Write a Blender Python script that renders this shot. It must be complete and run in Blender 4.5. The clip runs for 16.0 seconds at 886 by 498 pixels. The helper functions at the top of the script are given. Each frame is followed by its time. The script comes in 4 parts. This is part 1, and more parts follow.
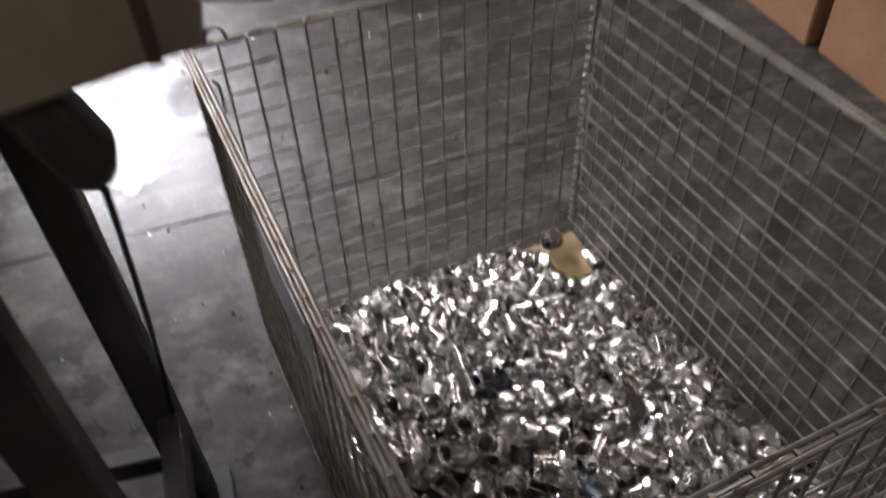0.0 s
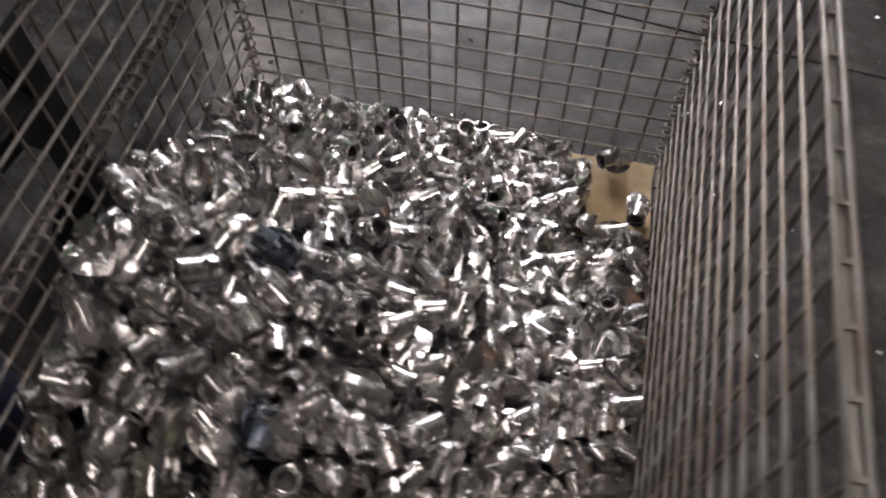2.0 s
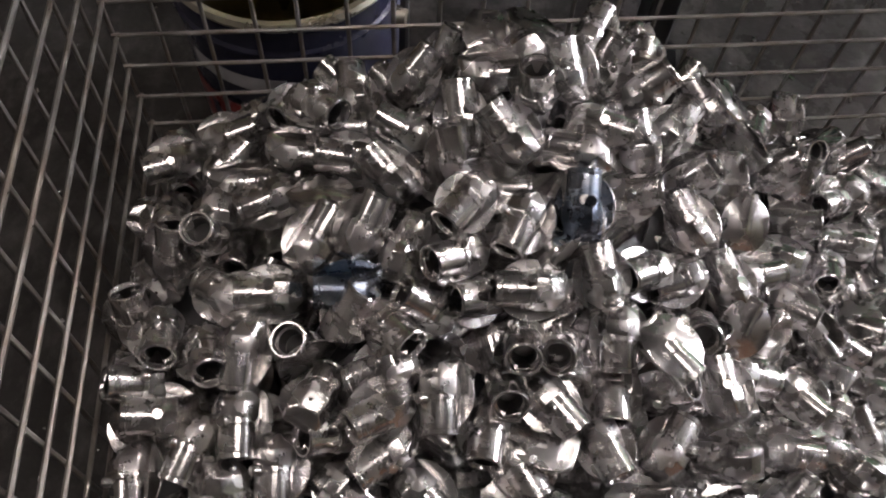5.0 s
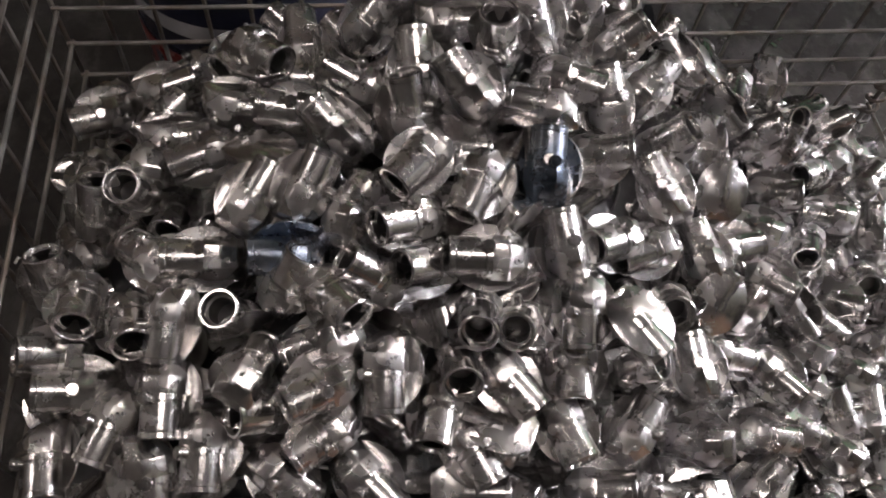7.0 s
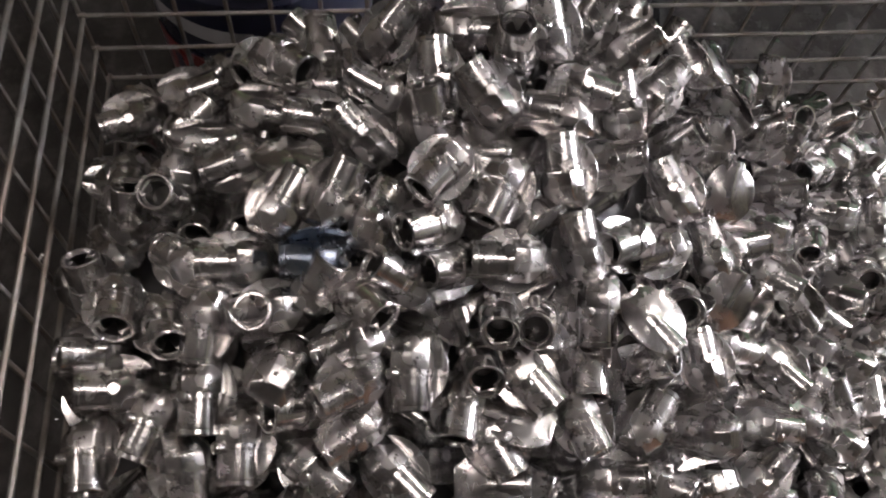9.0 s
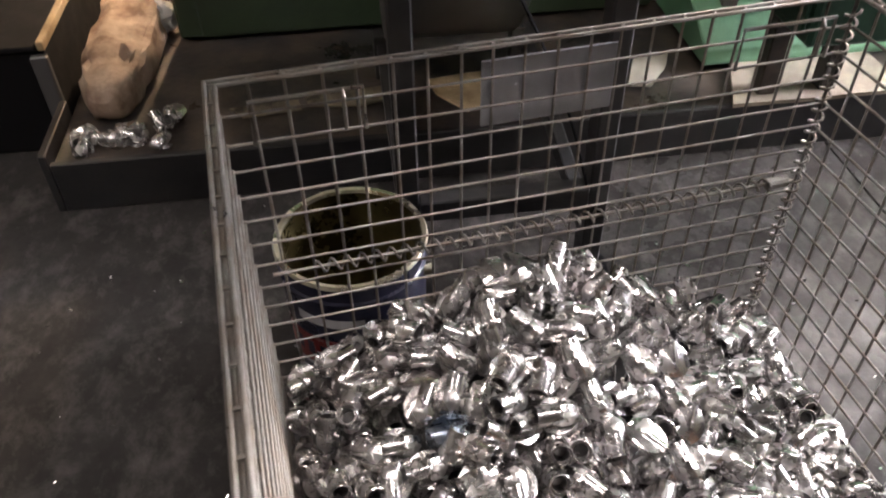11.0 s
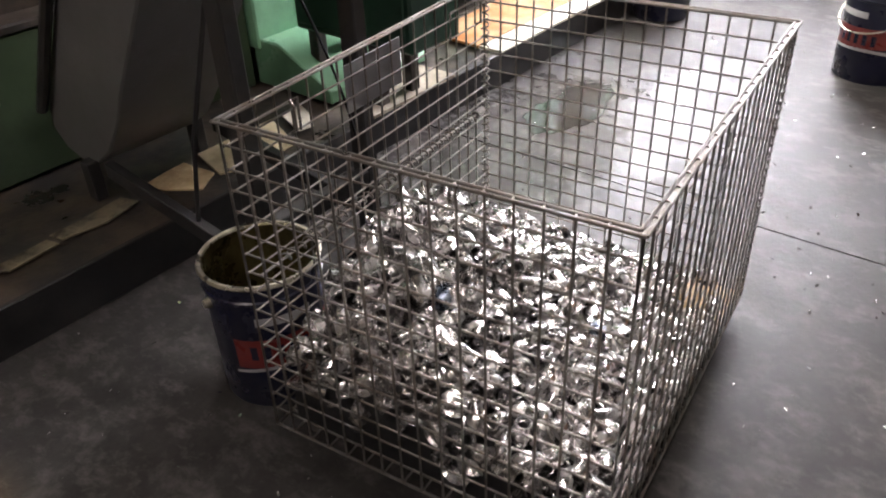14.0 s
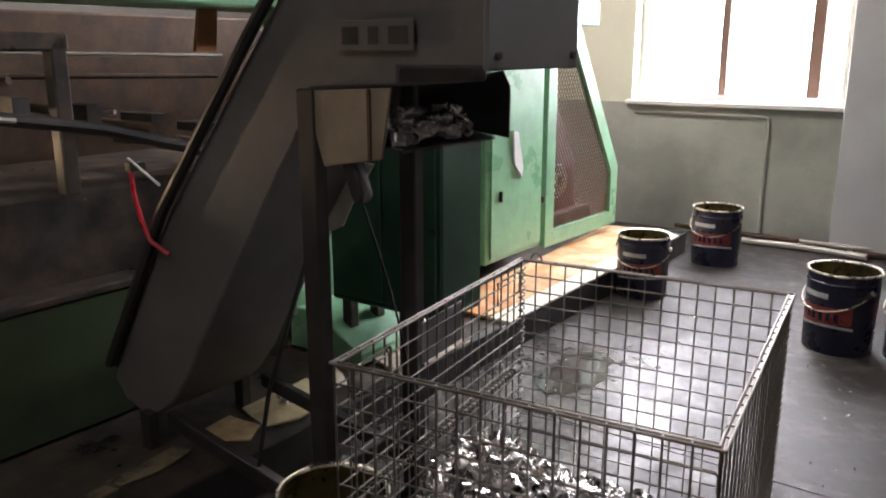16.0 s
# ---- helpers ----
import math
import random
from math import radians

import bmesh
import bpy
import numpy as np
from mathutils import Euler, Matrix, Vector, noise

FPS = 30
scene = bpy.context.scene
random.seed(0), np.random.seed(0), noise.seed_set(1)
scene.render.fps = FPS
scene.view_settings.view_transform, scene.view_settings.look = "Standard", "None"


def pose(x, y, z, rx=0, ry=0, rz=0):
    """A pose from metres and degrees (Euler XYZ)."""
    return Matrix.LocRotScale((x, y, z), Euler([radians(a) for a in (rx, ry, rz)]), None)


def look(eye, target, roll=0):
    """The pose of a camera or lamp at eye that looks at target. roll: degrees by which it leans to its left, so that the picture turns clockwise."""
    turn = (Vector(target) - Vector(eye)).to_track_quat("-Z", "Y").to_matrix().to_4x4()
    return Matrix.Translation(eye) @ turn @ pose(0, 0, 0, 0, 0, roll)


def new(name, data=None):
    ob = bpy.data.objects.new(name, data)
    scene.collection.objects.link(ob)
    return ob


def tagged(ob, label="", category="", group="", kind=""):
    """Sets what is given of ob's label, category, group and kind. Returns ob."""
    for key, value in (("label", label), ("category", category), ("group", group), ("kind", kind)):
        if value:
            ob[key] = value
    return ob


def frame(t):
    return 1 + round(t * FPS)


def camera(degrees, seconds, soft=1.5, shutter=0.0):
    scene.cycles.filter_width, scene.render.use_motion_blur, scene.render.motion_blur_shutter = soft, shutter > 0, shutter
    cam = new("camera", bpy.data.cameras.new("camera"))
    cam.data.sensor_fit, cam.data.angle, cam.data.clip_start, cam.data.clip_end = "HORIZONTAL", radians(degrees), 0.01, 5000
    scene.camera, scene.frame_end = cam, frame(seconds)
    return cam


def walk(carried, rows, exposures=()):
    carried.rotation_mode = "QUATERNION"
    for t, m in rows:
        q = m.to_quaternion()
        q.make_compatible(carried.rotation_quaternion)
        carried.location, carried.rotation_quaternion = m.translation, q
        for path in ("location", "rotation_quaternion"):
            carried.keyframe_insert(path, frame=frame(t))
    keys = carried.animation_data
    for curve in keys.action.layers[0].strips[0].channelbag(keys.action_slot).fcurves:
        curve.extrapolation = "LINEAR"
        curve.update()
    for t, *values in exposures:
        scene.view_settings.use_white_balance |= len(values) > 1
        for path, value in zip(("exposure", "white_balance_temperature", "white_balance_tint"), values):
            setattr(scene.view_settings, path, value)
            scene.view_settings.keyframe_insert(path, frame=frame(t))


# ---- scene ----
cam = camera(57.7, 16.0, soft=1.9, shutter=0.5)
PATH = [
    (0, (-0.101, -0.227, 1.478), (0.47, 1.074, 0.071), -2.6),
    (0.5, (0.041, -0.114, 1.35), (0.504, 1.0, -0.245), 1.3),
    (1, (0.246, -0.111, 1.313), (0.363, 1.035, -0.322), -3.2),
    (1.5, (0.435, -0.094, 1.28), (0.288, 1.002, -0.386), -1.4),
    (2, (0.594, -0.035, 1.26), (0.374, 1.022, -0.424), 0.7),
    (2.5, (0.799, -0.062, 1.225), (0.234, 0.95, -0.404), 2.3),
    (3, (0.833, -0.013, 1.188), (0.013, 0.803, -0.444), 4.1),
    (3.5, (0.796, 0.124, 1.155), (-0.097, 0.762, -0.517), 7.6),
    (4, (0.749, 0.243, 1.106), (-0.305, 0.563, -0.563), 0.4),
    (4.2, (0.722, 0.255, 1.079), (-0.32, 0.504, -0.61), 1.5),
    (6.3, (0.658, 0.289, 0.948), (-0.365, 0.434, -0.764), 5.9),
    (6.5, (0.656, 0.295, 0.944), (-0.349, 0.474, -0.776), 7.3),
    (7, (0.654, 0.298, 0.941), (-0.326, 0.511, -0.789), 8.1),
    (7.5, (0.648, 0.294, 0.944), (-0.316, 0.517, -0.794), 8.8),
    (8, (0.642, 0.286, 0.948), (-0.293, 0.522, -0.804), 10.0),
    (8.5, (0.642, 0.281, 0.949), (-0.291, 0.515, -0.805), 9.7),
    (9, (0.65, 0.274, 0.974), (-0.289, 0.494, -0.778), 8.7),
    (9.5, (0.697, 0.25, 1.073), (-0.348, 0.44, -0.622), 3.6),
    (9.7, (0.731, 0.235, 1.128), (-0.399, 0.44, -0.509), 1.9),
    (12, (1.101, -0.136, 1.41), (-0.406, 0.418, 0.218), -0.4),
    (12.5, (0.984, -0.29, 1.408), (-0.479, 0.491, 0.29), -0.4),
    (13, (0.949, -0.529, 1.408), (-0.212, 0.662, 0.298), 1.5),
    (13.5, (0.995, -0.747, 1.399), (0.02, 0.609, 0.299), 0.8),
    (13.7, (1.03, -0.826, 1.4), (0.093, 0.563, 0.307), -0.2),
    (14, (1.063, -0.92, 1.398), (0.164, 0.486, 0.295), -2.3),
    (14.3, (1.056, -1.021, 1.427), (0.215, 0.528, 0.483), -1.3),
    (14.5, (0.996, -1.107, 1.434), (0.19, 0.506, 0.57), -1.4),
    (15, (0.928, -1.257, 1.451), (0.096, 0.441, 0.799), -0.3),
    (15.5, (0.956, -1.309, 1.465), (0.016, 0.397, 1.014), 0.3),
    (16, (0.984, -1.296, 1.452), (0.044, 0.403, 0.972), -0.1),
]

EXPOSURES = [(t, e, 6450, 20) for t, e in ((0.0, 0.28), (1.0, 0.15), (1.5, 0.05), (4.2, 0.2), (9.5, 0.18), (11.8, 1.55), (13.0, 1.45), (13.6, 1.12), (14.5, 1.4), (15.1, 1.1), (16.0, 0.55))]
WINDOW_W, FILL_W, OUT_W = 145, 60, 8.0
walk(cam, [(t, look(eye, target, roll)) for t, eye, target, roll in PATH], EXPOSURES)

# ---- world, daylight and lamps ----
ROOM = pose(0, 0, 0, 0, 0, -7)          # the building stands seven degrees askew of the basket
WALL_V, CEIL = 5.3, 3.7

world = bpy.data.worlds.new("sky")
scene.world = world
world.use_nodes = True
wn = world.node_tree
sky = wn.nodes.new("ShaderNodeTexSky")
sky.sky_type, sky.sun_disc = "NISHITA", False
sky.sun_elevation, sky.sun_rotation = radians(42), radians(-25)
wn.links.new(sky.outputs[0], wn.nodes["Background"].inputs[0])
wn.nodes["Background"].inputs[1].default_value = 0.12


def lamp(name, kind, m, energy, colour, **more):
    data = bpy.data.lights.new(name, kind)
    data.energy, data.color = energy, colour
    if kind == "AREA":
        data.shape, data.size, data.size_y = "RECTANGLE", more["size"], more["size_y"]
    else:
        data.shadow_soft_size = more.get("soft", 0.05)
    ob = new(name, data)
    ob.matrix_world = m
    return ob


# daylight through the window opening
lamp("window_light", "AREA", ROOM @ look((-0.79, 5.68, 2.12), (-0.6, 0.0, 0.9)), WINDOW_W * 1.15, (0.97, 0.98, 1.0), size=1.65, size_y=2.15)
# added fill lamps out of view, shaped like fluorescent battens under the ceiling
for u, v, w in ((0.9, 0.9, 0.18), (-2.0, 3.2, 1.1), (0.1, -2.4, 0.20)):
    lamp("fill_light", "AREA", ROOM @ look((u, v, 3.38), (u, v + 0.001, 0)), FILL_W * w, (1.0, 0.93, 0.84), size=0.32, size_y=1.25)
FILL_LAMPS = ((0.9, 0.9), (-2.0, 3.2), (0.1, -2.4))
# work lamp behind the machine
lamp("work_lamp", "POINT", ROOM @ pose(-2.6, -0.20, 0.95), 75, (1.0, 0.72, 0.42), soft=0.06)


# ---- materials ----
def material(name, base, rough=0.6, metal=0.0, vary=0.25, scale=6.0, fine=60.0, bump=0.15, second=None, second_amount=0.5, second_scale=3.0,
             rough_vary=0.15, coat=0.0, island=0.0, spec=0.5, sharp=0.12):
    m = bpy.data.materials.new(name)
    m.use_nodes = True
    t = m.node_tree
    n, l = t.nodes, t.links
    b = n["Principled BSDF"]
    b.inputs["Metallic"].default_value = metal
    b.inputs["Specular IOR Level"].default_value = spec
    b.inputs["Coat Weight"].default_value = coat
    co = n.new("ShaderNodeTexCoord")

    def cloud(sc, detail=6.0, seed=0.0):
        x = n.new("ShaderNodeTexNoise")
        x.noise_dimensions = "4D"
        x.inputs["W"].default_value = seed
        x.inputs["Scale"].default_value, x.inputs["Detail"].default_value, x.inputs["Roughness"].default_value = sc, detail, 0.62
        l.new(co.outputs["Object"], x.inputs["Vector"])
        return x

    def mix(a, c, f, mode="MIX"):
        x = n.new("ShaderNodeMix")
        x.data_type, x.blend_type = "RGBA", mode
        for socket, value in ((x.inputs[0], f), (x.inputs[6], a), (x.inputs[7], c)):
            if hasattr(value, "is_linked"):
                l.new(value, socket)
            else:
                socket.default_value = value
        return x.outputs[2]

    def span(src, lo, hi, a=0.35, c=0.65):
        x = n.new("ShaderNodeMapRange")
        x.inputs[1].default_value, x.inputs[2].default_value, x.inputs[3].default_value, x.inputs[4].default_value = a, c, lo, hi
        l.new(src, x.inputs[0])
        return x.outputs[0]

    big, small = cloud(scale, 7), cloud(fine, 4, 3.1)
    dark = tuple(c * (1 - vary) for c in base) + (1,)
    light = tuple(min(1, c * (1 + vary * 0.7)) for c in base) + (1,)
    col = mix(dark, light, span(big.outputs[0], 0, 1))
    col = mix(col, tuple(c * (1 - vary * 0.8) for c in base) + (1,), span(small.outputs[0], 0, 0.6, 0.45, 0.75))
    if second:
        patch = cloud(second_scale, 8, 7.7)
        f = span(patch.outputs[0], 0, second_amount, 0.5 - sharp + 0.04, 0.5 + sharp)
        col = mix(col, (*second, 1), f)
    if island:
        info = n.new("ShaderNodeObjectInfo")
        geo = n.new("ShaderNodeNewGeometry")
        add = n.new("ShaderNodeMath")
        add.operation = "ADD"
        l.new(info.outputs["Random"], add.inputs[0]), l.new(geo.outputs["Random Per Island"], add.inputs[1])
        fr = n.new("ShaderNodeMath")
        fr.operation = "FRACT"
        l.new(add.outputs[0], fr.inputs[0])
        col = mix(col, span(fr.outputs[0], 1 - island, 1.0, 0, 1), 1.0, "MULTIPLY")
    l.new(col, b.inputs["Base Color"])
    l.new(span(big.outputs[0], max(0.02, rough - rough_vary), min(1, rough + rough_vary)), b.inputs["Roughness"])
    if bump:
        bp = n.new("ShaderNodeBump")
        bp.inputs["Strength"].default_value, bp.inputs["Distance"].default_value = bump, 0.004
        l.new(small.outputs[0], bp.inputs["Height"])
        l.new(bp.outputs[0], b.inputs["Normal"])
    return m


CAST = material("cast_aluminium", (0.82, 0.80, 0.785), 0.24, 1.0, 0.10, 30, 260, 0.02, rough_vary=0.07, island=0.30)
# aluminium with a blue reflection put into its base colour
CAST_BLUE = material("blue_reflection_aluminium", (0.17, 0.21, 0.27), 0.24, 1.0, 0.2, 40, 260, 0.05, second=(0.50, 0.51, 0.53), second_amount=0.6, second_scale=38)
# aluminium darkened to put the shade inside the bore into its colour
CAST_INSIDE = material("cast_bore_shade", (0.17, 0.165, 0.16), 0.42, 0.9, 0.3, 40, 200, 0.1)
# dark colour that stands in for the shade deep between castings
HEAP_SHADE = material("heap_gap_shade", (0.10, 0.10, 0.10), 0.5, 0.8, 0.4, 30, 120, 0.3)
WIRE = material("dull_zinc_wire", (0.33, 0.32, 0.30), 0.42, 0.75, 0.3, 30, 300, 0.12, second=(0.20, 0.13, 0.08), second_amount=0.5, second_scale=14)
CONCRETE = material("oily_concrete", (0.060, 0.056, 0.053), 0.52, 0.0, 0.42, 9, 46, 0.34, second=(0.040, 0.037, 0.036), second_amount=0.5, second_scale=4.5, rough_vary=0.10, spec=0.16, sharp=0.34)


def scuffed(m, tint, strength):
    """Pale dusty scuff streaks that run two ways over a floor."""
    n, l = m.node_tree.nodes, m.node_tree.links
    b = n["Principled BSDF"]
    co = n.new("ShaderNodeTexCoord")
    for turn, stretch in ((20, (3.2, 6.0, 1)), (-50, (5.0, 8.0, 1)), (75, (4, 4, 1))):
        mp, nz, rg, mx = n.new("ShaderNodeMapping"), n.new("ShaderNodeTexNoise"), n.new("ShaderNodeMapRange"), n.new("ShaderNodeMix")
        mp.inputs["Rotation"].default_value[2] = radians(turn)
        mp.inputs["Scale"].default_value = stretch
        nz.inputs["Scale"].default_value, nz.inputs["Detail"].default_value, nz.inputs["Roughness"].default_value = 1.6, 9.0, 0.7
        for k, value in enumerate((0.53, 0.70, 0.0, strength)):
            rg.inputs[k + 1].default_value = value
        mx.data_type = "RGBA"
        mx.inputs[7].default_value = (*tint, 1)
        l.new(co.outputs["Object"], mp.inputs["Vector"]), l.new(mp.outputs[0], nz.inputs["Vector"]), l.new(nz.outputs[0], rg.inputs[0]), l.new(rg.outputs[0], mx.inputs[0])
        l.new(b.inputs["Base Color"].links[0].from_socket, mx.inputs[6]), l.new(mx.outputs[2], b.inputs["Base Color"])




def oil_filmed(m, centre, radii, rough, spec):
    """A wet oil film with a ragged, mottled outline on an otherwise dusty floor."""
    n, l = m.node_tree.nodes, m.node_tree.links
    b = n["Principled BSDF"]
    co, mp, ln = n.new("ShaderNodeTexCoord"), n.new("ShaderNodeMapping"), n.new("ShaderNodeVectorMath")
    mp.inputs["Location"].default_value = (-centre[0] / radii[0], -centre[1] / radii[1], 0)
    mp.inputs["Scale"].default_value = (1 / radii[0], 1 / radii[1], 0)
    ln.operation = "LENGTH"
    l.new(co.outputs["Object"], mp.inputs["Vector"]), l.new(mp.outputs[0], ln.inputs[0])
    total = ln.outputs["Value"]
    for scale, amount, detail in ((3.2, 1.4, 3.0), (11.0, 2.2, 9.0)):
        nz, ma = n.new("ShaderNodeTexNoise"), n.new("ShaderNodeMath")
        nz.inputs["Scale"].default_value, nz.inputs["Detail"].default_value, nz.inputs["Roughness"].default_value = scale, detail, 0.66
        ma.operation = "MULTIPLY_ADD"
        ma.inputs[1].default_value = amount
        l.new(co.outputs["Object"], nz.inputs["Vector"]), l.new(nz.outputs[0], ma.inputs[0]), l.new(total, ma.inputs[2])
        total = ma.outputs[0]
    old = b.inputs["Roughness"].links[0].from_socket
    for socket, wet, dry in ((b.inputs["Roughness"], rough, old), (b.inputs["Specular IOR Level"], spec, b.inputs["Specular IOR Level"].default_value)):
        mask, mx = n.new("ShaderNodeMapRange"), n.new("ShaderNodeMix")
        for k, value in enumerate((2.35, 3.05, 0.0, 1.0)):
            mask.inputs[k + 1].default_value = value
        l.new(total, mask.inputs[0]), l.new(mask.outputs[0], mx.inputs[0])
        mx.inputs[2].default_value = wet
        if hasattr(dry, "is_linked"):
            l.new(dry, mx.inputs[3])
        else:
            mx.inputs[3].default_value = dry
        l.new(mx.outputs[0], socket)


oil_filmed(CONCRETE, (-.44, 1.62), (.58, 1.0), 0.21, 0.32)
scuffed(CONCRETE, (0.165, 0.155, 0.144), 0.6)
OIL = material("oil_film", (0.02, 0.019, 0.018), 0.14, 0.0, 0.4, 6, 40, 0.05, rough_vary=0.08, spec=0.8)
WALL_CREAM = material("cream_paint", (0.72, 0.72, 0.58), 0.7, 0.0, 0.06, 2, 40, 0.08)
WALL_GREEN = material("grey_green_paint", (0.43, 0.45, 0.40), 0.45, 0.0, 0.12, 1.5, 50, 0.08, second=(0.22, 0.22, 0.20), second_amount=0.5, second_scale=2)
PIER = material("pale_grey_panel", (0.60, 0.61, 0.63), 0.5, 0.0, 0.08, 2, 40, 0.04)
# ceiling and closing walls out of view, coloured dark to cut reflected light
CEILING = material("dark_unseen_ceiling", (0.13, 0.125, 0.12), 0.9, 0.0, 0.15, 1.5, 20, 0.1)
WALL_DIM = material("dark_closing_wall", (0.15, 0.145, 0.135), 0.8, 0.0, 0.2, 1.5, 30, 0.1)
LIGHT_GREEN = material("pale_green_machine_paint", (0.24, 0.50, 0.30), 0.38, 0.0, 0.10, 4, 60, 0.06, second=(0.15, 0.28, 0.18), second_amount=0.5, second_scale=5)
DARK_GREEN = material("dark_green_machine_paint", (0.026, 0.082, 0.050), 0.42, 0.0, 0.22, 4, 60, 0.08, second=(0.02, 0.04, 0.03), second_amount=0.6, second_scale=3)
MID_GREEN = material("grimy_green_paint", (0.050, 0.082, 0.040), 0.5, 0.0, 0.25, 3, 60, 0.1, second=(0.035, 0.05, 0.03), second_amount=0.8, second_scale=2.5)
STEEL_DARK = material("painted_black_steel", (0.033, 0.033, 0.035), 0.45, 0.0, 0.3, 6, 80, 0.12, second=(0.055, 0.052, 0.048), second_amount=0.6, second_scale=8)
STEEL_GREY = material("grey_conveyor_steel", (0.17, 0.167, 0.165), 0.48, 0.0, 0.2, 4, 70, 0.08, second=(0.09, 0.088, 0.084), second_amount=0.7, second_scale=2.6, sharp=0.2)
HEAD_GREY = material("blue_grey_cover", (0.20, 0.205, 0.225), 0.45, 0.0, 0.1, 4, 70, 0.05)
GRIME = material("greasy_black", (0.045, 0.042, 0.040), 0.42, 0.0, 0.5, 5, 50, 0.4, second=(0.13, 0.095, 0.07), second_amount=0.7, second_scale=7)
RUST = material("rusty_iron", (0.14, 0.085, 0.055), 0.7, 0.2, 0.4, 9, 90, 0.3, second=(0.05, 0.035, 0.03), second_amount=0.7, second_scale=7)
CARD = material("oily_cardboard", (0.62, 0.47, 0.27), 0.75, 0.0, 0.14, 6, 90, 0.1, second=(0.26, 0.17, 0.08), second_amount=0.85, second_scale=7)
CARD_PALE = material("pale_cardboard", (0.72, 0.62, 0.40), 0.7, 0.0, 0.12, 5, 80, 0.08, second=(0.35, 0.27, 0.15), second_amount=0.6, second_scale=8)
BOARD_TAN = material("dusty_tan_board", (0.50, 0.43, 0.33), 0.75, 0.0, 0.2, 5, 80, 0.15, second=(0.20, 0.16, 0.12), second_amount=0.8, second_scale=5)
BOARD_ORANGE = material("orange_stained_board", (0.62, 0.24, 0.07), 0.6, 0.0, 0.2, 5, 80, 0.1, second=(0.70, 0.55, 0.32), second_amount=0.8, second_scale=3.5)
BOARD_WHITE = material("white_board", (0.78, 0.74, 0.63), 0.5, 0.0, 0.1, 5, 80, 0.08, second=(0.5, 0.42, 0.3), second_amount=0.6, second_scale=5)
PLYWOOD = material("brown_plywood", (0.33, 0.18, 0.10), 0.6, 0.0, 0.15, 2.5, 40, 0.08, second=(0.20, 0.10, 0.055), second_amount=0.6, second_scale=3)
TIN = material("grey_tin_sheet", (0.42, 0.43, 0.46), 0.5, 0.4, 0.15, 8, 90, 0.05, second=(0.3, 0.3, 0.31), second_amount=0.5, second_scale=9)
SKIRT = material("stained_tin_skirt", (0.32, 0.275, 0.21), 0.6, 0.2, 0.15, 6, 80, 0.1, second=(0.22, 0.17, 0.12), second_amount=0.7, second_scale=6)
PAIL_BLUE = material("navy_pail_paint", (0.017, 0.019, 0.050), 0.32, 0.0, 0.2, 8, 80, 0.04, second=(0.05, 0.05, 0.06), second_amount=0.5, second_scale=8)
PAIL_RED = material("red_pail_print", (0.28, 0.05, 0.045), 0.35, 0.0, 0.15, 9, 80, 0.03, second=(0.16, 0.03, 0.03), second_amount=0.5, second_scale=12)
PAIL_WHITE = material("white_pail_print", (0.66, 0.66, 0.68), 0.35, 0.0, 0.1, 9, 80, 0.03, second=(0.35, 0.35, 0.36), second_amount=0.5, second_scale=12)
PAIL_IN = material("lacquered_pail_inside", (0.22, 0.18, 0.075), 0.34, 0.7, 0.25, 8, 60, 0.05, second=(0.05, 0.042, 0.025), second_amount=0.95, second_scale=6)
TIN_RIM = material("bright_tin_rim", (0.72, 0.68, 0.55), 0.3, 0.9, 0.1, 20, 90, 0.03)
RUBBER = material("black_rubber", (0.014, 0.014, 0.015), 0.8, 0.0, 0.2, 10, 80, 0.1, spec=0.15)
HOSE_RED = material("red_hose", (0.62, 0.03, 0.05), 0.35, 0.0, 0.1, 9, 60, 0.02)
MESH_BROWN = material("brown_guard_mesh", (0.22, 0.13, 0.10), 0.5, 0.4, 0.2, 12, 90, 0.1)
GUARD_DARK = material("dark_guard_inside", (0.10, 0.055, 0.045), 0.8, 0.0, 0.3, 4, 50, 0.1)
PULLEY = material("grey_pulley", (0.60, 0.58, 0.53), 0.5, 0.3, 0.15, 12, 80, 0.08)
PAPER = material("white_paper", (0.75, 0.76, 0.75), 0.7, 0.0, 0.08, 8, 60, 0.05)
FRAME_BROWN = material("brown_window_frame", (0.25, 0.15, 0.11), 0.5, 0.0, 0.15, 6, 60, 0.08)
SILL_WHITE = material("white_sill", (0.78, 0.77, 0.72), 0.5, 0.0, 0.08, 5, 60, 0.05)
SACK = material("pale_brown_sack", (0.50, 0.38, 0.28), 0.85, 0.0, 0.35, 9, 90, 0.5, second=(0.16, 0.09, 0.06), second_amount=0.9, second_scale=9)
GRIMY_CARD = material("grimy_torn_card", (0.30, 0.25, 0.17), 0.7, 0.0, 0.3, 9, 80, 0.2, second=(0.035, 0.03, 0.025), second_amount=0.95, second_scale=11)
CURTAIN = material("orange_cloth", (0.5, 0.22, 0.10), 0.8, 0.0, 0.2, 8, 60, 0.1)

GLASS = bpy.data.materials.new("window_glass")
GLASS.use_nodes = True
gb = GLASS.node_tree.nodes["Principled BSDF"]
gb.inputs["Transmission Weight"].default_value, gb.inputs["Roughness"].default_value, gb.inputs["IOR"].default_value = 1.0, 0.02, 1.05
OUTSIDE = bpy.data.materials.new("bright_daylight_outside")
OUTSIDE.use_nodes = True
ob_ = OUTSIDE.node_tree.nodes["Principled BSDF"]
ob_.inputs["Base Color"].default_value = (0.8, 0.82, 0.85, 1)
ob_.inputs["Emission Color"].default_value = (0.95, 0.98, 1.0, 1)
ob_.inputs["Emission Strength"].default_value = OUT_W
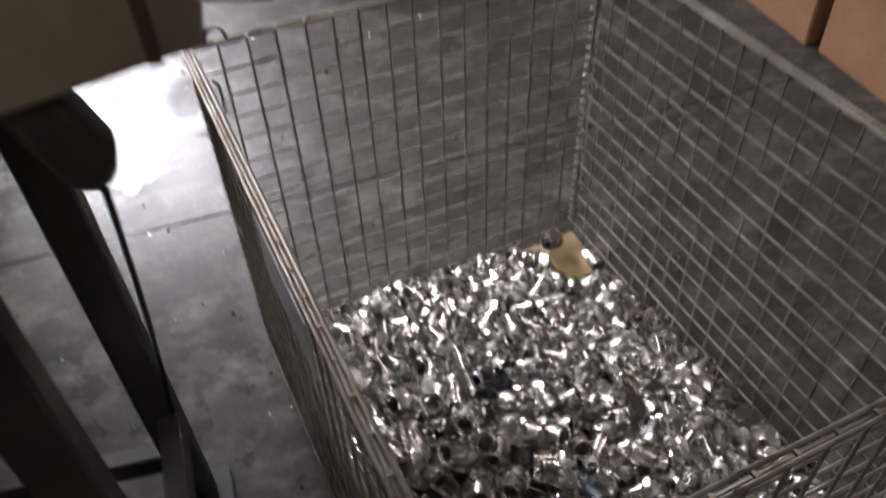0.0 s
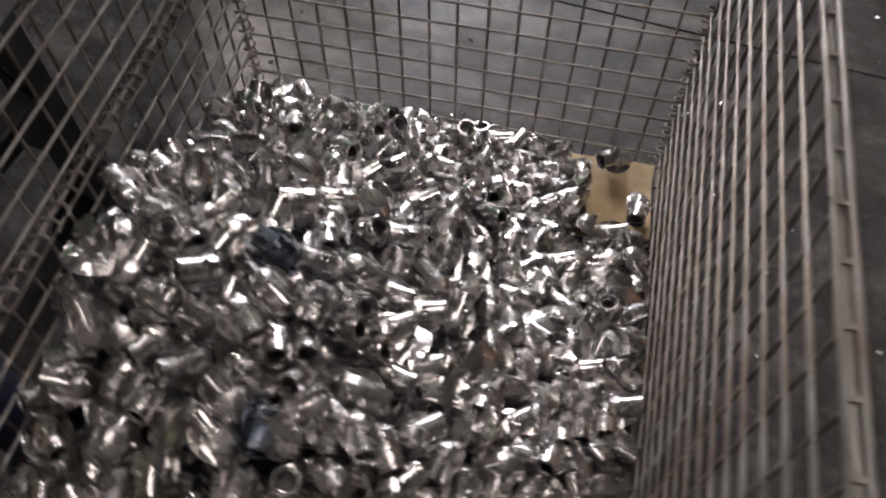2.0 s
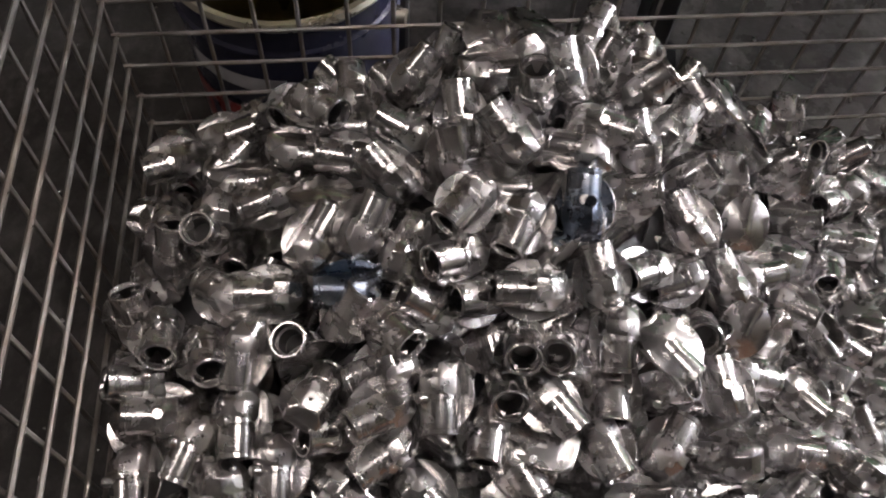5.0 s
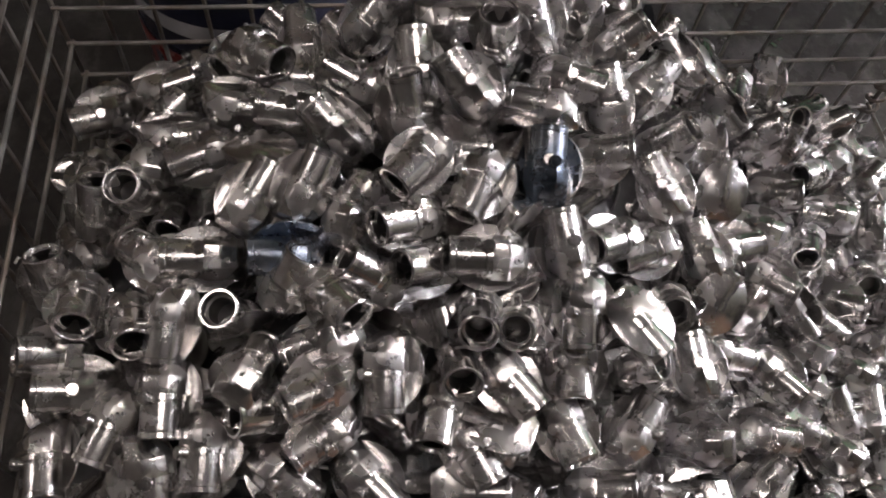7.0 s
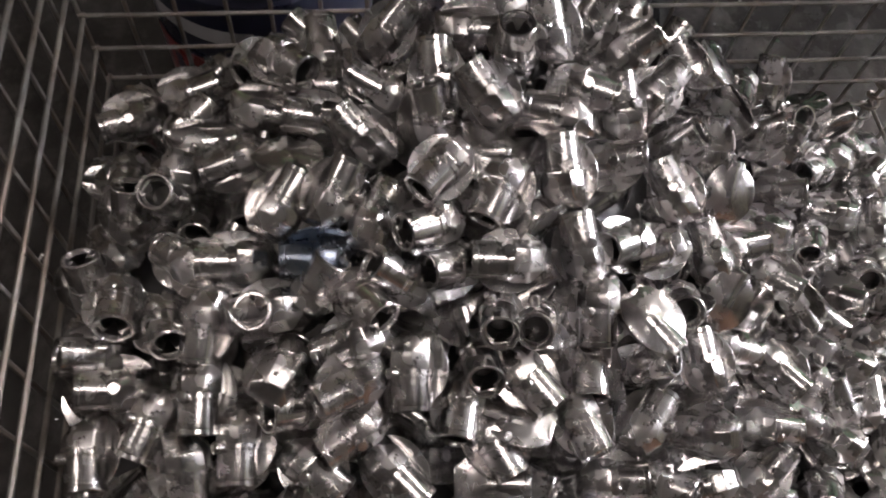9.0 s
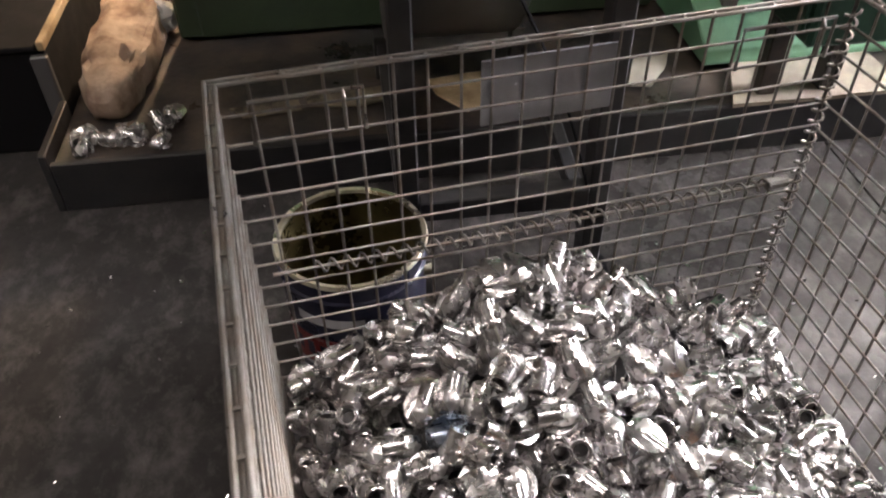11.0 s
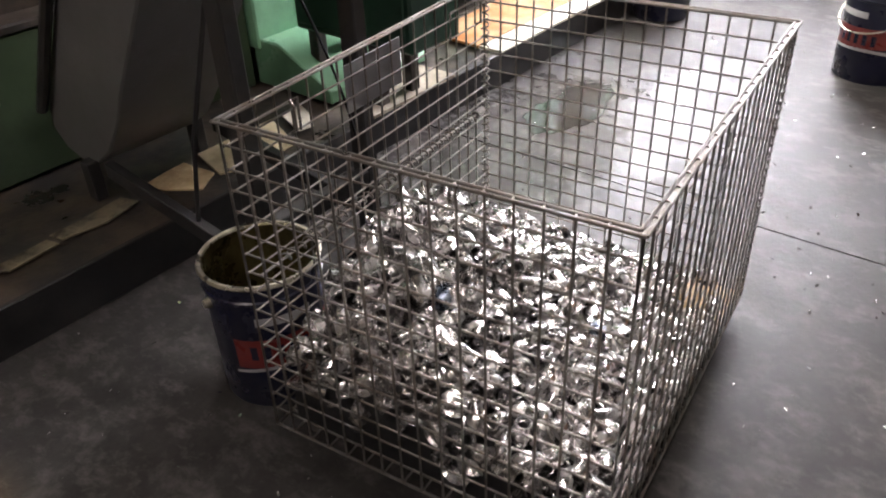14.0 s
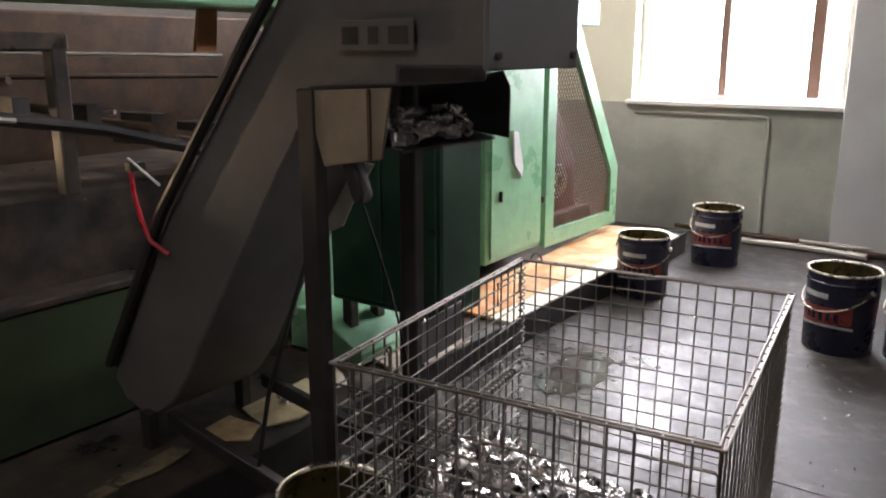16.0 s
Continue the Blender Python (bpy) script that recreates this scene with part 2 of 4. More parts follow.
# glow for the tubes of the added fill lamps
FILL_TUBE = bpy.data.materials.new("fill_tube_glow")
FILL_TUBE.use_nodes = True
FILL_TUBE.node_tree.nodes["Principled BSDF"].inputs["Emission Color"].default_value = (1.0, 0.95, 0.88, 1)
FILL_TUBE.node_tree.nodes["Principled BSDF"].inputs["Emission Strength"].default_value = 12


# ---- mesh tools ----
def slab(bm, lo, hi, m=None):
    """A box between two corners."""
    c = [(a + b) / 2 for a, b in zip(lo, hi)]
    s = [abs(b - a) for a, b in zip(lo, hi)]
    t = Matrix.Translation(c) @ Matrix.Diagonal((*s, 1))
    return bmesh.ops.create_cube(bm, size=1, matrix=(m @ t) if m else t)["verts"]


def edged(bm, width=0.004, segments=1):
    es = [e for e in bm.edges if len(e.link_faces) == 2 and e.calc_face_angle(0) > 0.6]
    bmesh.ops.bevel(bm, geom=es, offset=width, segments=segments, affect="EDGES", clamp_overlap=True)
    return bm


def box(lo, hi, bevel=0.004):
    bm = bmesh.new()
    slab(bm, lo, hi)
    return edged(bm, bevel) if bevel else bm


def rod(bm, a, b, r, seg=8, r2=None):
    a, b = Vector(a), Vector(b)
    d = b - a
    m = Matrix.Translation((a + b) / 2) @ d.to_track_quat("Z", "Y").to_matrix().to_4x4()
    return bmesh.ops.create_cone(bm, cap_ends=True, segments=seg, radius1=r, radius2=r if r2 is None else r2, depth=d.length, matrix=m)["verts"]


def pipe(points, r, seg=6):
    """A tube along a line of points."""
    bm = bmesh.new()
    pts = [Vector(p) for p in points]
    rings, up = [], Vector((0.13, 0.31, 0.94)).normalized()
    for i, p in enumerate(pts):
        d = (pts[min(i + 1, len(pts) - 1)] - pts[max(i - 1, 0)]).normalized()
        x = d.cross(up)
        if x.length < 0.1:
            x = d.cross(Vector((1, 0, 0)))
        x.normalize()
        y = d.cross(x)
        rings.append([bm.verts.new(p + r * (math.cos(2 * math.pi * k / seg) * x + math.sin(2 * math.pi * k / seg) * y)) for k in range(seg)])
    for a, b in zip(rings, rings[1:]):
        for k in range(seg):
            bm.faces.new((a[k], a[(k + 1) % seg], b[(k + 1) % seg], b[k]))
    bm.faces.new(rings[0][::-1]), bm.faces.new(rings[-1])
    return bm


def prism(outline, axis, lo, hi, bevel=0.0):
    """An outline of two coordinates, drawn out along the third axis."""
    bm = bmesh.new()

    def put(p, w):
        q = list(p)
        q.insert("xyz".index(axis), w)
        return bm.verts.new(q)
    a, b = [put(p, lo) for p in outline], [put(p, hi) for p in outline]
    k = len(outline)
    bm.faces.new(a), bm.faces.new(b[::-1])
    for i in range(k):
        bm.faces.new((a[i], b[i], b[(i + 1) % k], a[(i + 1) % k]))
    bmesh.ops.recalc_face_normals(bm, faces=bm.faces)
    return edged(bm, bevel) if bevel else bm


def lathe(profile, seg=40, cap=False):
    """A profile of (radius, height) turned round z."""
    bm = bmesh.new()
    rings = [[bm.verts.new((r * math.cos(2 * math.pi * k / seg), r * math.sin(2 * math.pi * k / seg), z)) for k in range(seg)] for r, z in profile]
    for a, b in zip(rings, rings[1:]):
        for k in range(seg):
            bm.faces.new((a[k], a[(k + 1) % seg], b[(k + 1) % seg], b[k]))
    if cap:
        bm.faces.new(rings[0][::-1]), bm.faces.new(rings[-1])
    bmesh.ops.recalc_face_normals(bm, faces=bm.faces)
    return bm


def mesh_of(name, bm, mat, smooth=35):
    me = bpy.data.meshes.new(name)
    bm.to_mesh(me)
    bm.free()
    me.materials.append(mat)
    if smooth:
        me.shade_smooth()
        me.set_sharp_from_angle(angle=radians(smooth))
    return me


BASE = {}


def thing(name, base, label, category, group="", kind="", m=ROOM):
    """An Empty at a thing's base; its parts are given in the coordinates of the room."""
    ob = new(name)
    ob.empty_display_size = 0.05
    ob.matrix_world = m @ Matrix.Translation(base)
    BASE[ob.name] = Vector(base)
    return tagged(ob, label, category, group, kind)


def part(name, bm, mat, parent, label="", smooth=35):
    base = BASE.get(parent.name, Vector((0, 0, 0)))
    bmesh.ops.translate(bm, verts=bm.verts, vec=-base)
    ob = new(name, mesh_of(name, bm, mat, smooth))
    ob.parent = parent
    BASE[ob.name] = base
    return tagged(ob, label) if label else ob


def structure(name, bm, mat, label, category, m=ROOM, smooth=35):
    ob = new(name, mesh_of(name, bm, mat, smooth))
    ob.matrix_world = m
    return tagged(ob, label, category, kind="structure")


def joined(*boxes):
    bm = bmesh.new()
    for lo, hi in boxes:
        slab(bm, lo, hi)
    return bm


# ---- the hall ----
U0, U1, V0 = -5.0, 4.5, -4.2
structure("floor", joined(((U0 - .2, V0 - .2, -0.12), (U1 + .2, 1.534, 0)), ((U0 - .2, 1.540, -0.12), (U1 + .2, WALL_V + .2, 0)), ((U0 - .2, V0 - .2, -0.2), (U1 + .2, WALL_V + .2, -.121))), CONCRETE, "dark oil-stained glossy concrete workshop floor", "floor")
structure("ceiling", joined(((U0 - .2, V0 - .2, CEIL), (U1 + .2, WALL_V + .2, CEIL + .15))), CEILING, "unseen workshop ceiling, darkened to cut reflected light", "ceiling")
structure("wall_west", joined(((U0 - .2, V0, 0), (U0, WALL_V, CEIL))), WALL_DIM, "plain wall behind the machine, darkened to cut reflections", "wall")
structure("wall_east", joined(((U1, V0, 0), (U1 + .2, WALL_V, CEIL))), WALL_DIM, "plain unseen side wall, darkened to cut reflections", "wall")
structure("wall_south", joined(((U0 - .2, V0 - .2, 0), (U1 + .2, V0, CEIL))), WALL_DIM, "plain unseen south wall, darkened to cut reflections", "wall")
WU0, WU1, WZ0, WZ1 = -1.60, 0.02, 1.05, 3.25
T = WALL_V + 0.24
north = structure("wall_north", joined(((U0 - .2, WALL_V, 1.03), (WU0, T, CEIL)), ((WU1, WALL_V, 1.03), (U1 + .2, T, CEIL)),
                  ((WU0, WALL_V, WZ1), (WU1, T, CEIL)), ((WU0, WALL_V, 1.03), (WU1, T, WZ0))), WALL_CREAM, "cream painted wall above a grey-green dado", "wall")
structure("dado", joined(((U0 - .2, WALL_V - 0.012, 0), (U1 + .2, T, 1.03))), WALL_GREEN, "grey-green gloss painted dado of the wall", "wall")
structure("pier", edged(joined(((0.05, WALL_V - 0.13, 0), (1.15, WALL_V - 0.015, CEIL))), 0.006), PIER, "pale grey panelled pier beside the window", "pier")
WIN_V = WALL_V + 0.14


def window(name, a, b, mullions):
    """A tall window between a and b, with frame, mullions, thin outer bars, sill and panes."""
    win = thing(name, (a, WALL_V, WZ0), "tall bright window with brown wooden mullions", "window", kind="structure")
    fw = bmesh.new()
    for lo, hi in (((a, WIN_V, WZ0), (a + .05, WIN_V + .06, WZ1)), ((b - .05, WIN_V, WZ0), (b, WIN_V + .06, WZ1)),
                   ((a + .05, WIN_V, WZ0), (b - .05, WIN_V + .06, WZ0 + .05)), ((a + .05, WIN_V, WZ1 - .05), (b - .05, WIN_V + .06, WZ1))):
        slab(fw, lo, hi)
    part("window_frame", fw, SILL_WHITE, win)
    for u, w in mullions:
        part("mullion", box((u - w / 2, WIN_V - .01, WZ0 + .05), (u + w / 2, WIN_V + .07, WZ1 - .05), 0.004), FRAME_BROWN, win, "brown wooden mullion")
    for i in range(12):
        z = WZ0 + 0.17 + i * 0.175
        bars = bmesh.new()
        rod(bars, (a + .05, WIN_V + .10, z), (b - .05, WIN_V + .10, z), 0.007, 6)
        part("window_bar", bars, TIN, win)
    part("window_sill", box((a - .03, WALL_V - .07, WZ0 - .035), (b + .02, WIN_V - .002, WZ0 + .002), 0.006), SILL_WHITE, win, "white painted sill")
    cuts = [a + .05] + [q for u, w in mullions for q in (u - w / 2 - .001, u + w / 2 + .001)] + [b - .05]
    for p, q in zip(cuts[::2], cuts[1::2]):
        pane = part("pane", box((p, WIN_V + .028, WZ0 + .05), (q, WIN_V + .034, WZ1 - .05), 0), GLASS, win)
        pane.visible_shadow = False


window("window_1", WU0, WU1, ((-0.905, 0.06), (-0.225, 0.09)))
structure("backdrop", joined(((-9, WALL_V + 2.4, -0.6), (7, WALL_V + 2.5, 7))), OUTSIDE, "overexposed white daylight outside the window", "backdrop")

stain = thing("oil_stain", (-.42, 2.0, 0), "dark wet oil stain on the concrete floor", "stain")
sb = bmesh.new()
ctr = sb.verts.new((-.42, 2.0, .0022))
edge_ = []
for i in range(40):
    a = 2 * math.pi * i / 40
    w = 1 + .55 * noise.noise((math.cos(a) * 1.4, math.sin(a) * 1.4, 5.0)) + .2 * noise.noise((math.cos(a) * 4, math.sin(a) * 4, 1.0))
    edge_.append(sb.verts.new((-.42 + .15 * w * math.cos(a), 2.0 + .26 * w * math.sin(a), .0012)))
for i in range(40):
    sb.faces.new((ctr, edge_[i], edge_[(i + 1) % 40]))
part("film", sb, OIL, stain)

# made-up fluorescent batten bodies for the added fill lamps
for u, v in FILL_LAMPS:
    batten = thing("fill_batten", (u, v, 3.7), "made-up white fluorescent batten carrying an added fill lamp", "lamp", "ceiling battens")
    part("housing", box((u - .17, v - .64, 3.41), (u + .17, v + .64, 3.47), .006), SILL_WHITE, batten)
    for a in (-.5, .5):
        part("suspension_rod", pipe([(u, v + a, 3.47), (u, v + a, 3.70)], .006, 6), STEEL_DARK, batten)
    for a in (-.08, .08):
        part("tube", pipe([(u + a, v - .6, 3.396), (u + a, v + .6, 3.396)], .013, 8), FILL_TUBE, batten)

# conduit on the dado and rubble of pipes along the skirting
conduit = thing("conduit", (-0.48, WALL_V, 0.1), "thin grey painted conduit pipe on the dado", "conduit")
part("tube", pipe([(-1.55, WALL_V - .03, .955), (-0.52, WALL_V - .03, .955), (-0.49, WALL_V - .03, .945), (-0.478, WALL_V - .03, .915), (-0.478, WALL_V - .03, .05)], 0.011, 8), WALL_GREEN, conduit)
rnd = random.Random(4)
for i in range(9):
    a = -1.5 + 0.33 * i + rnd.uniform(-.1, .1)
    length, vv, rr = rnd.uniform(.5, 1.1), WALL_V - rnd.uniform(.09, .26), rnd.uniform(.012, .026)
    scrap = thing("scrap_pipe", (a, vv, 0), "dusty steel pipe lying along the skirting", "pipe", "pipes along the wall")
    zz = rr + (0.04 if i % 3 == 1 else 0)
    part("tube", pipe([(a, vv, zz), (a + length * .5, vv + rnd.uniform(-.03, .03), zz), (a + length, vv + rnd.uniform(-.05, .05), zz)], rr, 8), rnd.choice([RUST, STEEL_GREY, PULLEY]), scrap)

# ---- low tray along the machine ----
PZ, PU = 0.15, -0.80
tray = thing("chip_tray", (PU, 2, 0), "low dark greasy steel tray standing along the machine", "tray")
part("tray_side", box((PU - .02, -0.60, 0), (PU, 4.55, PZ), 0.003), STEEL_DARK, tray)
part("tray_floor", box((-1.62, -0.60, 0.10), (PU - .022, 4.55, 0.135), 0.002), GRIME, tray)
part("tray_end", box((-1.07, -0.622, 0), (PU, -0.602, PZ + .03), 0.003), STEEL_DARK, tray)


def sheet(name, outline, z, thick, mat, label, category, warp=0.006, seed=1):
    """A loose sheet with a gently warped top."""
    bm = prism(outline, "z", 0, thick)
    bmesh.ops.subdivide_edges(bm, edges=bm.edges, cuts=3, use_grid_fill=True)
    for v in bm.verts:
        w = noise.noise((v.co.x * 3 + seed, v.co.y * 3, seed))
        v.co.z += warp * (w + 0.6)
        v.co.x += 0.006 * noise.noise((v.co.y * 9, v.co.x * 9, seed))
        v.co.y += 0.006 * noise.noise((v.co.x * 9, seed, v.co.y * 9))
    c = outline[0]
    ob = thing(name, (c[0], c[1], z), label, category)
    BASE[ob.name] = Vector((c[0], c[1], 0))
    part("board", bm, mat, ob)
    return ob


sheet("cardboard_sheet", [(-1.12, .65), (-1.13, 1.00), (-.90, .91), (-.89, .72), (-.93, .60)], .137, .006, CARD_PALE, "pale yellow cardboard sheet lying on the tray", "cardboard", seed=2)
sheet("cardboard_sheet", [(-1.09, .41), (-1.11, .585), (-.955, .592), (-.90, .50), (-1.0, .42)], .137, .005, CARD, "oily torn cardboard sheet lying on the tray", "cardboard", seed=3)
sheet("cardboard_sheet", [(-1.05, .05), (-1.06, .31), (-1.00, .33), (-.97, .20), (-.99, .06)], .137, .004, GRIMY_CARD, "dirty torn strip of cardboard on the tray", "cardboard", warp=.012, seed=4)
sheet("cardboard_sheet", [(-1.01, -.16), (-1.03, .03), (-.975, .04), (-.955, -.12)], .137, .004, GRIMY_CARD, "dirty torn strip of cardboard on the tray", "cardboard", warp=.012, seed=14)
sheet("cardboard_sheet", [(-1.11, 1.04), (-1.12, 1.15), (-1.02, 1.10), (-.92, 1.03), (-.93, .96)], .145, .004, BOARD_WHITE, "crumpled white card scrap on the tray", "cardboard", warp=.016, seed=8)
sheet("board", [(-1.13, 1.345), (-1.05, 1.73), (-.80, 1.72), (-.80, 1.22)], .142, .012, BOARD_TAN, "dusty tan board lying on the tray", "board", seed=5)
sheet("board", [(-1.22, 2.08), (-.93, 2.06), (-.93, 4.42), (-1.38, 4.42)], .142, .012, BOARD_ORANGE, "orange stained board lying on the tray beside the machine", "board", seed=6)
sheet("board", [(-.925, 2.06), (-.80, 2.06), (-.80, 4.40), (-.925, 4.40)], .142, .012, BOARD_WHITE, "white edge board on the tray", "board", seed=7)

# ---- the machine ----
machine = thing("machine", (-1.5, 2, 0), "large green painted forming machine with a dark greasy bed", "machine")
part("plinth", box((-2.5, -0.30, 0.135), (-1.53, 4.45, 0.30), 0.008), GRIME, machine)
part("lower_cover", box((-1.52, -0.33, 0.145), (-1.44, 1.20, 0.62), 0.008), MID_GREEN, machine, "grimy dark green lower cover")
part("foot_flange", prism([(-1.45, .15), (-1.02, .15), (-1.02, .20), (-1.30, .34), (-1.45, .34)], "y", 1.22, 1.80, .006), LIGHT_GREEN, machine)
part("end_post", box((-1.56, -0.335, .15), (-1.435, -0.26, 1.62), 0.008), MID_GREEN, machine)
part("side_panel", box((-1.52, 1.21, 0.30), (-1.40, 2.58, 1.62), 0.008), LIGHT_GREEN, machine)
part("bed", box((-2.4, -0.22, 0.60), (-1.55, 1.25, 0.98), 0.02), GRIME, machine)
part("front_ledge", box((-1.56, -0.22, 0.62), (-1.43, 1.20, 0.65), 0.006), GRIME, machine, "dirty pale ledge")
part("top_beam", box((-1.75, -0.5, 1.615), (-1.40, 4.2, 1.78), 0.01), LIGHT_GREEN, machine)
part("back_plate", box((-2.45, -0.15, 0.9), (-2.38, 2.5, 1.62), 0.01), RUST, machine)
bedrail = part("slide_rail", pipe([(-1.46, .02, 1.255), (-1.44, .40, 1.19), (-1.43, .80, 1.08)], 0.022, 8), STEEL_DARK, machine)
part("rail_rod", pipe([(-1.45, -.15, 1.275), (-1.43, .10, 1.24)], 0.009, 6), PULLEY, bedrail)
part("rail_rod", pipe([(-1.42, .78, 1.075), (-1.41, 1.02, 1.01)], 0.009, 6), PULLEY, bedrail)
part("tie_rod", pipe([(-1.9, .1, 1.45), (-1.9, 1.3, 1.43)], 0.008, 6), PULLEY, machine)
part("tie_rod", pipe([(-2.0, .3, 1.36), (-1.95, 1.3, 1.34)], 0.012, 6), RUST, machine)
up_ = part("upright", box((-1.50, .245, .98), (-1.44, .30, 1.50), 0.006), GRIME, machine)
part("arm", box((-1.52, -.25, 1.45), (-1.44, .31, 1.51), 0.008), GRIME, up_)
rnd = random.Random(9)
for i in range(16):
    v = -0.1 + i * 0.085
    z = 1.33 - 0.02 * i + rnd.uniform(-.05, .05)
    bm = bmesh.new()
    if i % 3 == 0:
        slab(bm, (-1.75, v, z), (-1.55, v + rnd.uniform(.05, .11), z + rnd.uniform(.03, .09)))
    else:
        rod(bm, (-1.75 - rnd.random() * .2, v, z), (-1.55, v + rnd.uniform(-.02, .09), z + rnd.uniform(-.03, .05)), rnd.uniform(.008, .022), 8)
    part("tooling", bm, rnd.choice([GRIME, RUST, STEEL_DARK, PULLEY]), machine)
part("cloth", prism([(.93, 1.45), (1.03, 1.45), (1.05, 1.615), (.96, 1.615)], "x", -1.62, -1.60), CURTAIN, machine, "orange cloth hanging from the beam")
# light green body and its guarded end
part("body", box((-2.3, 2.60, 0.24), (-1.30, 3.24, 1.62), 0.008), LIGHT_GREEN, machine)
part("door", box((-1.298, 2.64, 0.27), (-1.285, 3.22, 1.60), 0.004), LIGHT_GREEN, machine, "pale green access door")
part("keyhole", box((-1.285, 2.72, 0.60), (-1.270, 2.74, 0.66), 0.003), RUBBER, machine)
part("hinge", box((-1.292, 3.226, 0.52), (-1.272, 3.256, 0.56), 0.003), STEEL_DARK, machine)
gp = [(3.27, .22), (4.35, .20), (4.35, .63), (3.66, 1.62), (3.27, 1.62)]
gi = [(3.38, .32), (4.24, .30), (4.24, .60), (3.60, 1.50), (3.38, 1.50)]
guard = bmesh.new()
ga, gb_, gc, gd = ([guard.verts.new((u, *p)) for p in o] for u, o in ((-1.28, gp), (-1.28, gi), (-1.32, gp), (-1.32, gi)))
for i in range(5):
    j = (i + 1) % 5
    for q in ((ga[i], ga[j], gb_[j], gb_[i]), (gc[i], gd[i], gd[j], gc[j]), (ga[i], gc[i], gc[j], ga[j]), (gb_[i], gb_[j], gd[j], gd[i])):
        guard.faces.new(q)
bmesh.ops.recalc_face_normals(guard, faces=guard.faces)
gframe = part("guard_frame", guard, LIGHT_GREEN, machine)
part("guard_back", prism(gp, "x", -2.2, -1.62, 0.006), GUARD_DARK, machine)
dia = bmesh.new()


def inside(p):
    s = 0
    for (y0, z0), (y1, z1) in zip(gi, gi[1:] + gi[:1]):
        s += ((y1 - y0) * (p[1] - z0) - (z1 - z0) * (p[0] - y0)) < -1e-6
    return s == 0


for sgn in (1, -1):
    for k in range(-40, 60):
        run = []
        for i in range(160):
            y = 3.30 + i * 0.0062
            z = k * 0.052 + sgn * 1.45 * (y - 3.30)
            if inside((y, z)):
                run.append((y, z))
        if len(run) > 2:
            rod(dia, (-1.30, *run[0]), (-1.30, *run[-1]), 0.0032, 4)
part("guard_mesh", dia, MESH_BROWN, gframe, "brown diamond wire mesh")
wheel = lathe([(.035, -.02), (.10, -.02), (.115, 0), (.10, .02), (.035, .02), (.035, -.02)], 28)
bmesh.ops.transform(wheel, matrix=Matrix.Translation((-1.325, 3.50, .62)) @ pose(0, 0, 0, 0, 90, 0), verts=wheel.verts)
part("pulley", wheel, PULLEY, machine, "grey belt pulley behind the mesh")
# dark green control cabinet
cabinet = thing("control_cabinet", (-.85, 1.6, .135), "dark green steel control cabinet beside the machine", "cabinet")
part("body", box((-1.24, 1.28, .40), (-.645, 1.56, 1.36), 0.010), DARK_GREEN, cabinet)
part("door", box((-1.215, 1.268, .43), (-.945, 1.279, 1.33), 0.004), DARK_GREEN, cabinet)
part("door", box((-.937, 1.268, .43), (-.668, 1.279, 1.33), 0.004), DARK_GREEN, cabinet)
for u, v in ((-1.18, 1.33), (-.86, 1.33), (-1.18, 1.51), (-.86, 1.51)):
    part("leg", box((u - .025, v - .025, .135), (u + .025, v + .025, .402), 0.003), GRIME, cabinet)
note = thing("paper_note", (-1.28, 2.90, .8), "crumpled white paper tag stuck on the green door", "paper")
part("sheet", prism([(2.85, 1.00), (2.90, .99), (2.965, .78), (2.95, .72), (2.87, .80)], "x", -1.283, -1.270), PAPER, note)

# ---- inclined conveyor that feeds the basket ----
VA, VB = 0.28, 0.68
conveyor = thing("conveyor", (-.8, .47, 0), "dark grey steel inclined conveyor with a boxed head over the basket", "conveyor")
side = [(-1.345, .33), (-1.335, .40), (-1.30, .47), (-.952, .978), (-.519, 1.479), (-.38, 1.64), (-.20, 1.80), (.19, 1.80), (.19, 1.415), (-.05, 1.415),
        (-.05, 1.372), (-.33, 1.36), (-.345, 1.30), (-.487, 1.10), (-.65, .86), (-.86, .56), (-.93, .44), (-1.02, .33), (-1.11, .265), (-1.20, .245), (-1.29, .27)]
part("casing", prism(side, "y", VA + .012, VB - .012, 0.006), STEEL_GREY, conveyor)
for v, d in ((VA, -1), (VB, 1)):
    rim = [(-1.33, .40), (-.945, .995), (-.512, 1.50), (-.37, 1.66)]
    part("side_rail", pipe([(a, v + d * .012, b) for a, b in rim], 0.018, 8), STEEL_DARK, conveyor)
part("end_cover", box((.19, VA - .004, 1.41), (.204, VB + .004, 1.81), 0.004), HEAD_GREY, conveyor, "blue-grey end cover")
for v in (VA + .03, VB - .03):
    bolt = bmesh.new()
    rod(bolt, (.203, v, 1.44), (.214, v, 1.44), .009, 6)
    part("bolt", bolt, STEEL_DARK, conveyor)
name_plate = part("name_plate", box((-.215, VA - .007, 1.45), (.01, VA - .001, 1.52), 0.002), STEEL_GREY, conveyor, "grey name plate with dark print")
for a, b in ((-.20, -.15), (-.12, -.09), (-.06, -.005)):
    part("lettering_bar", box((a, VA - .0085, 1.465), (b, VA - .0072, 1.505), 0), STEEL_DARK, name_plate)
part("skirt", prism([(-.327, 1.356), (-.05, 1.370), (-.08, 1.204), (-.267, 1.173)], "y", VA - .016, VA - .007, 0.002), SKIRT, conveyor, "stained tin skirt of the chute")
part("seam_strip", box((-.118, VA - .022, 1.20), (-.108, VA - .0165, 1.366), 0.001), RUST, conveyor)
part("chute_floor", prism([(-.32, 1.275), (-.03, 1.226), (-.03, 1.219), (-.32, 1.265)], "y", VA, VB), STEEL_DARK, conveyor)
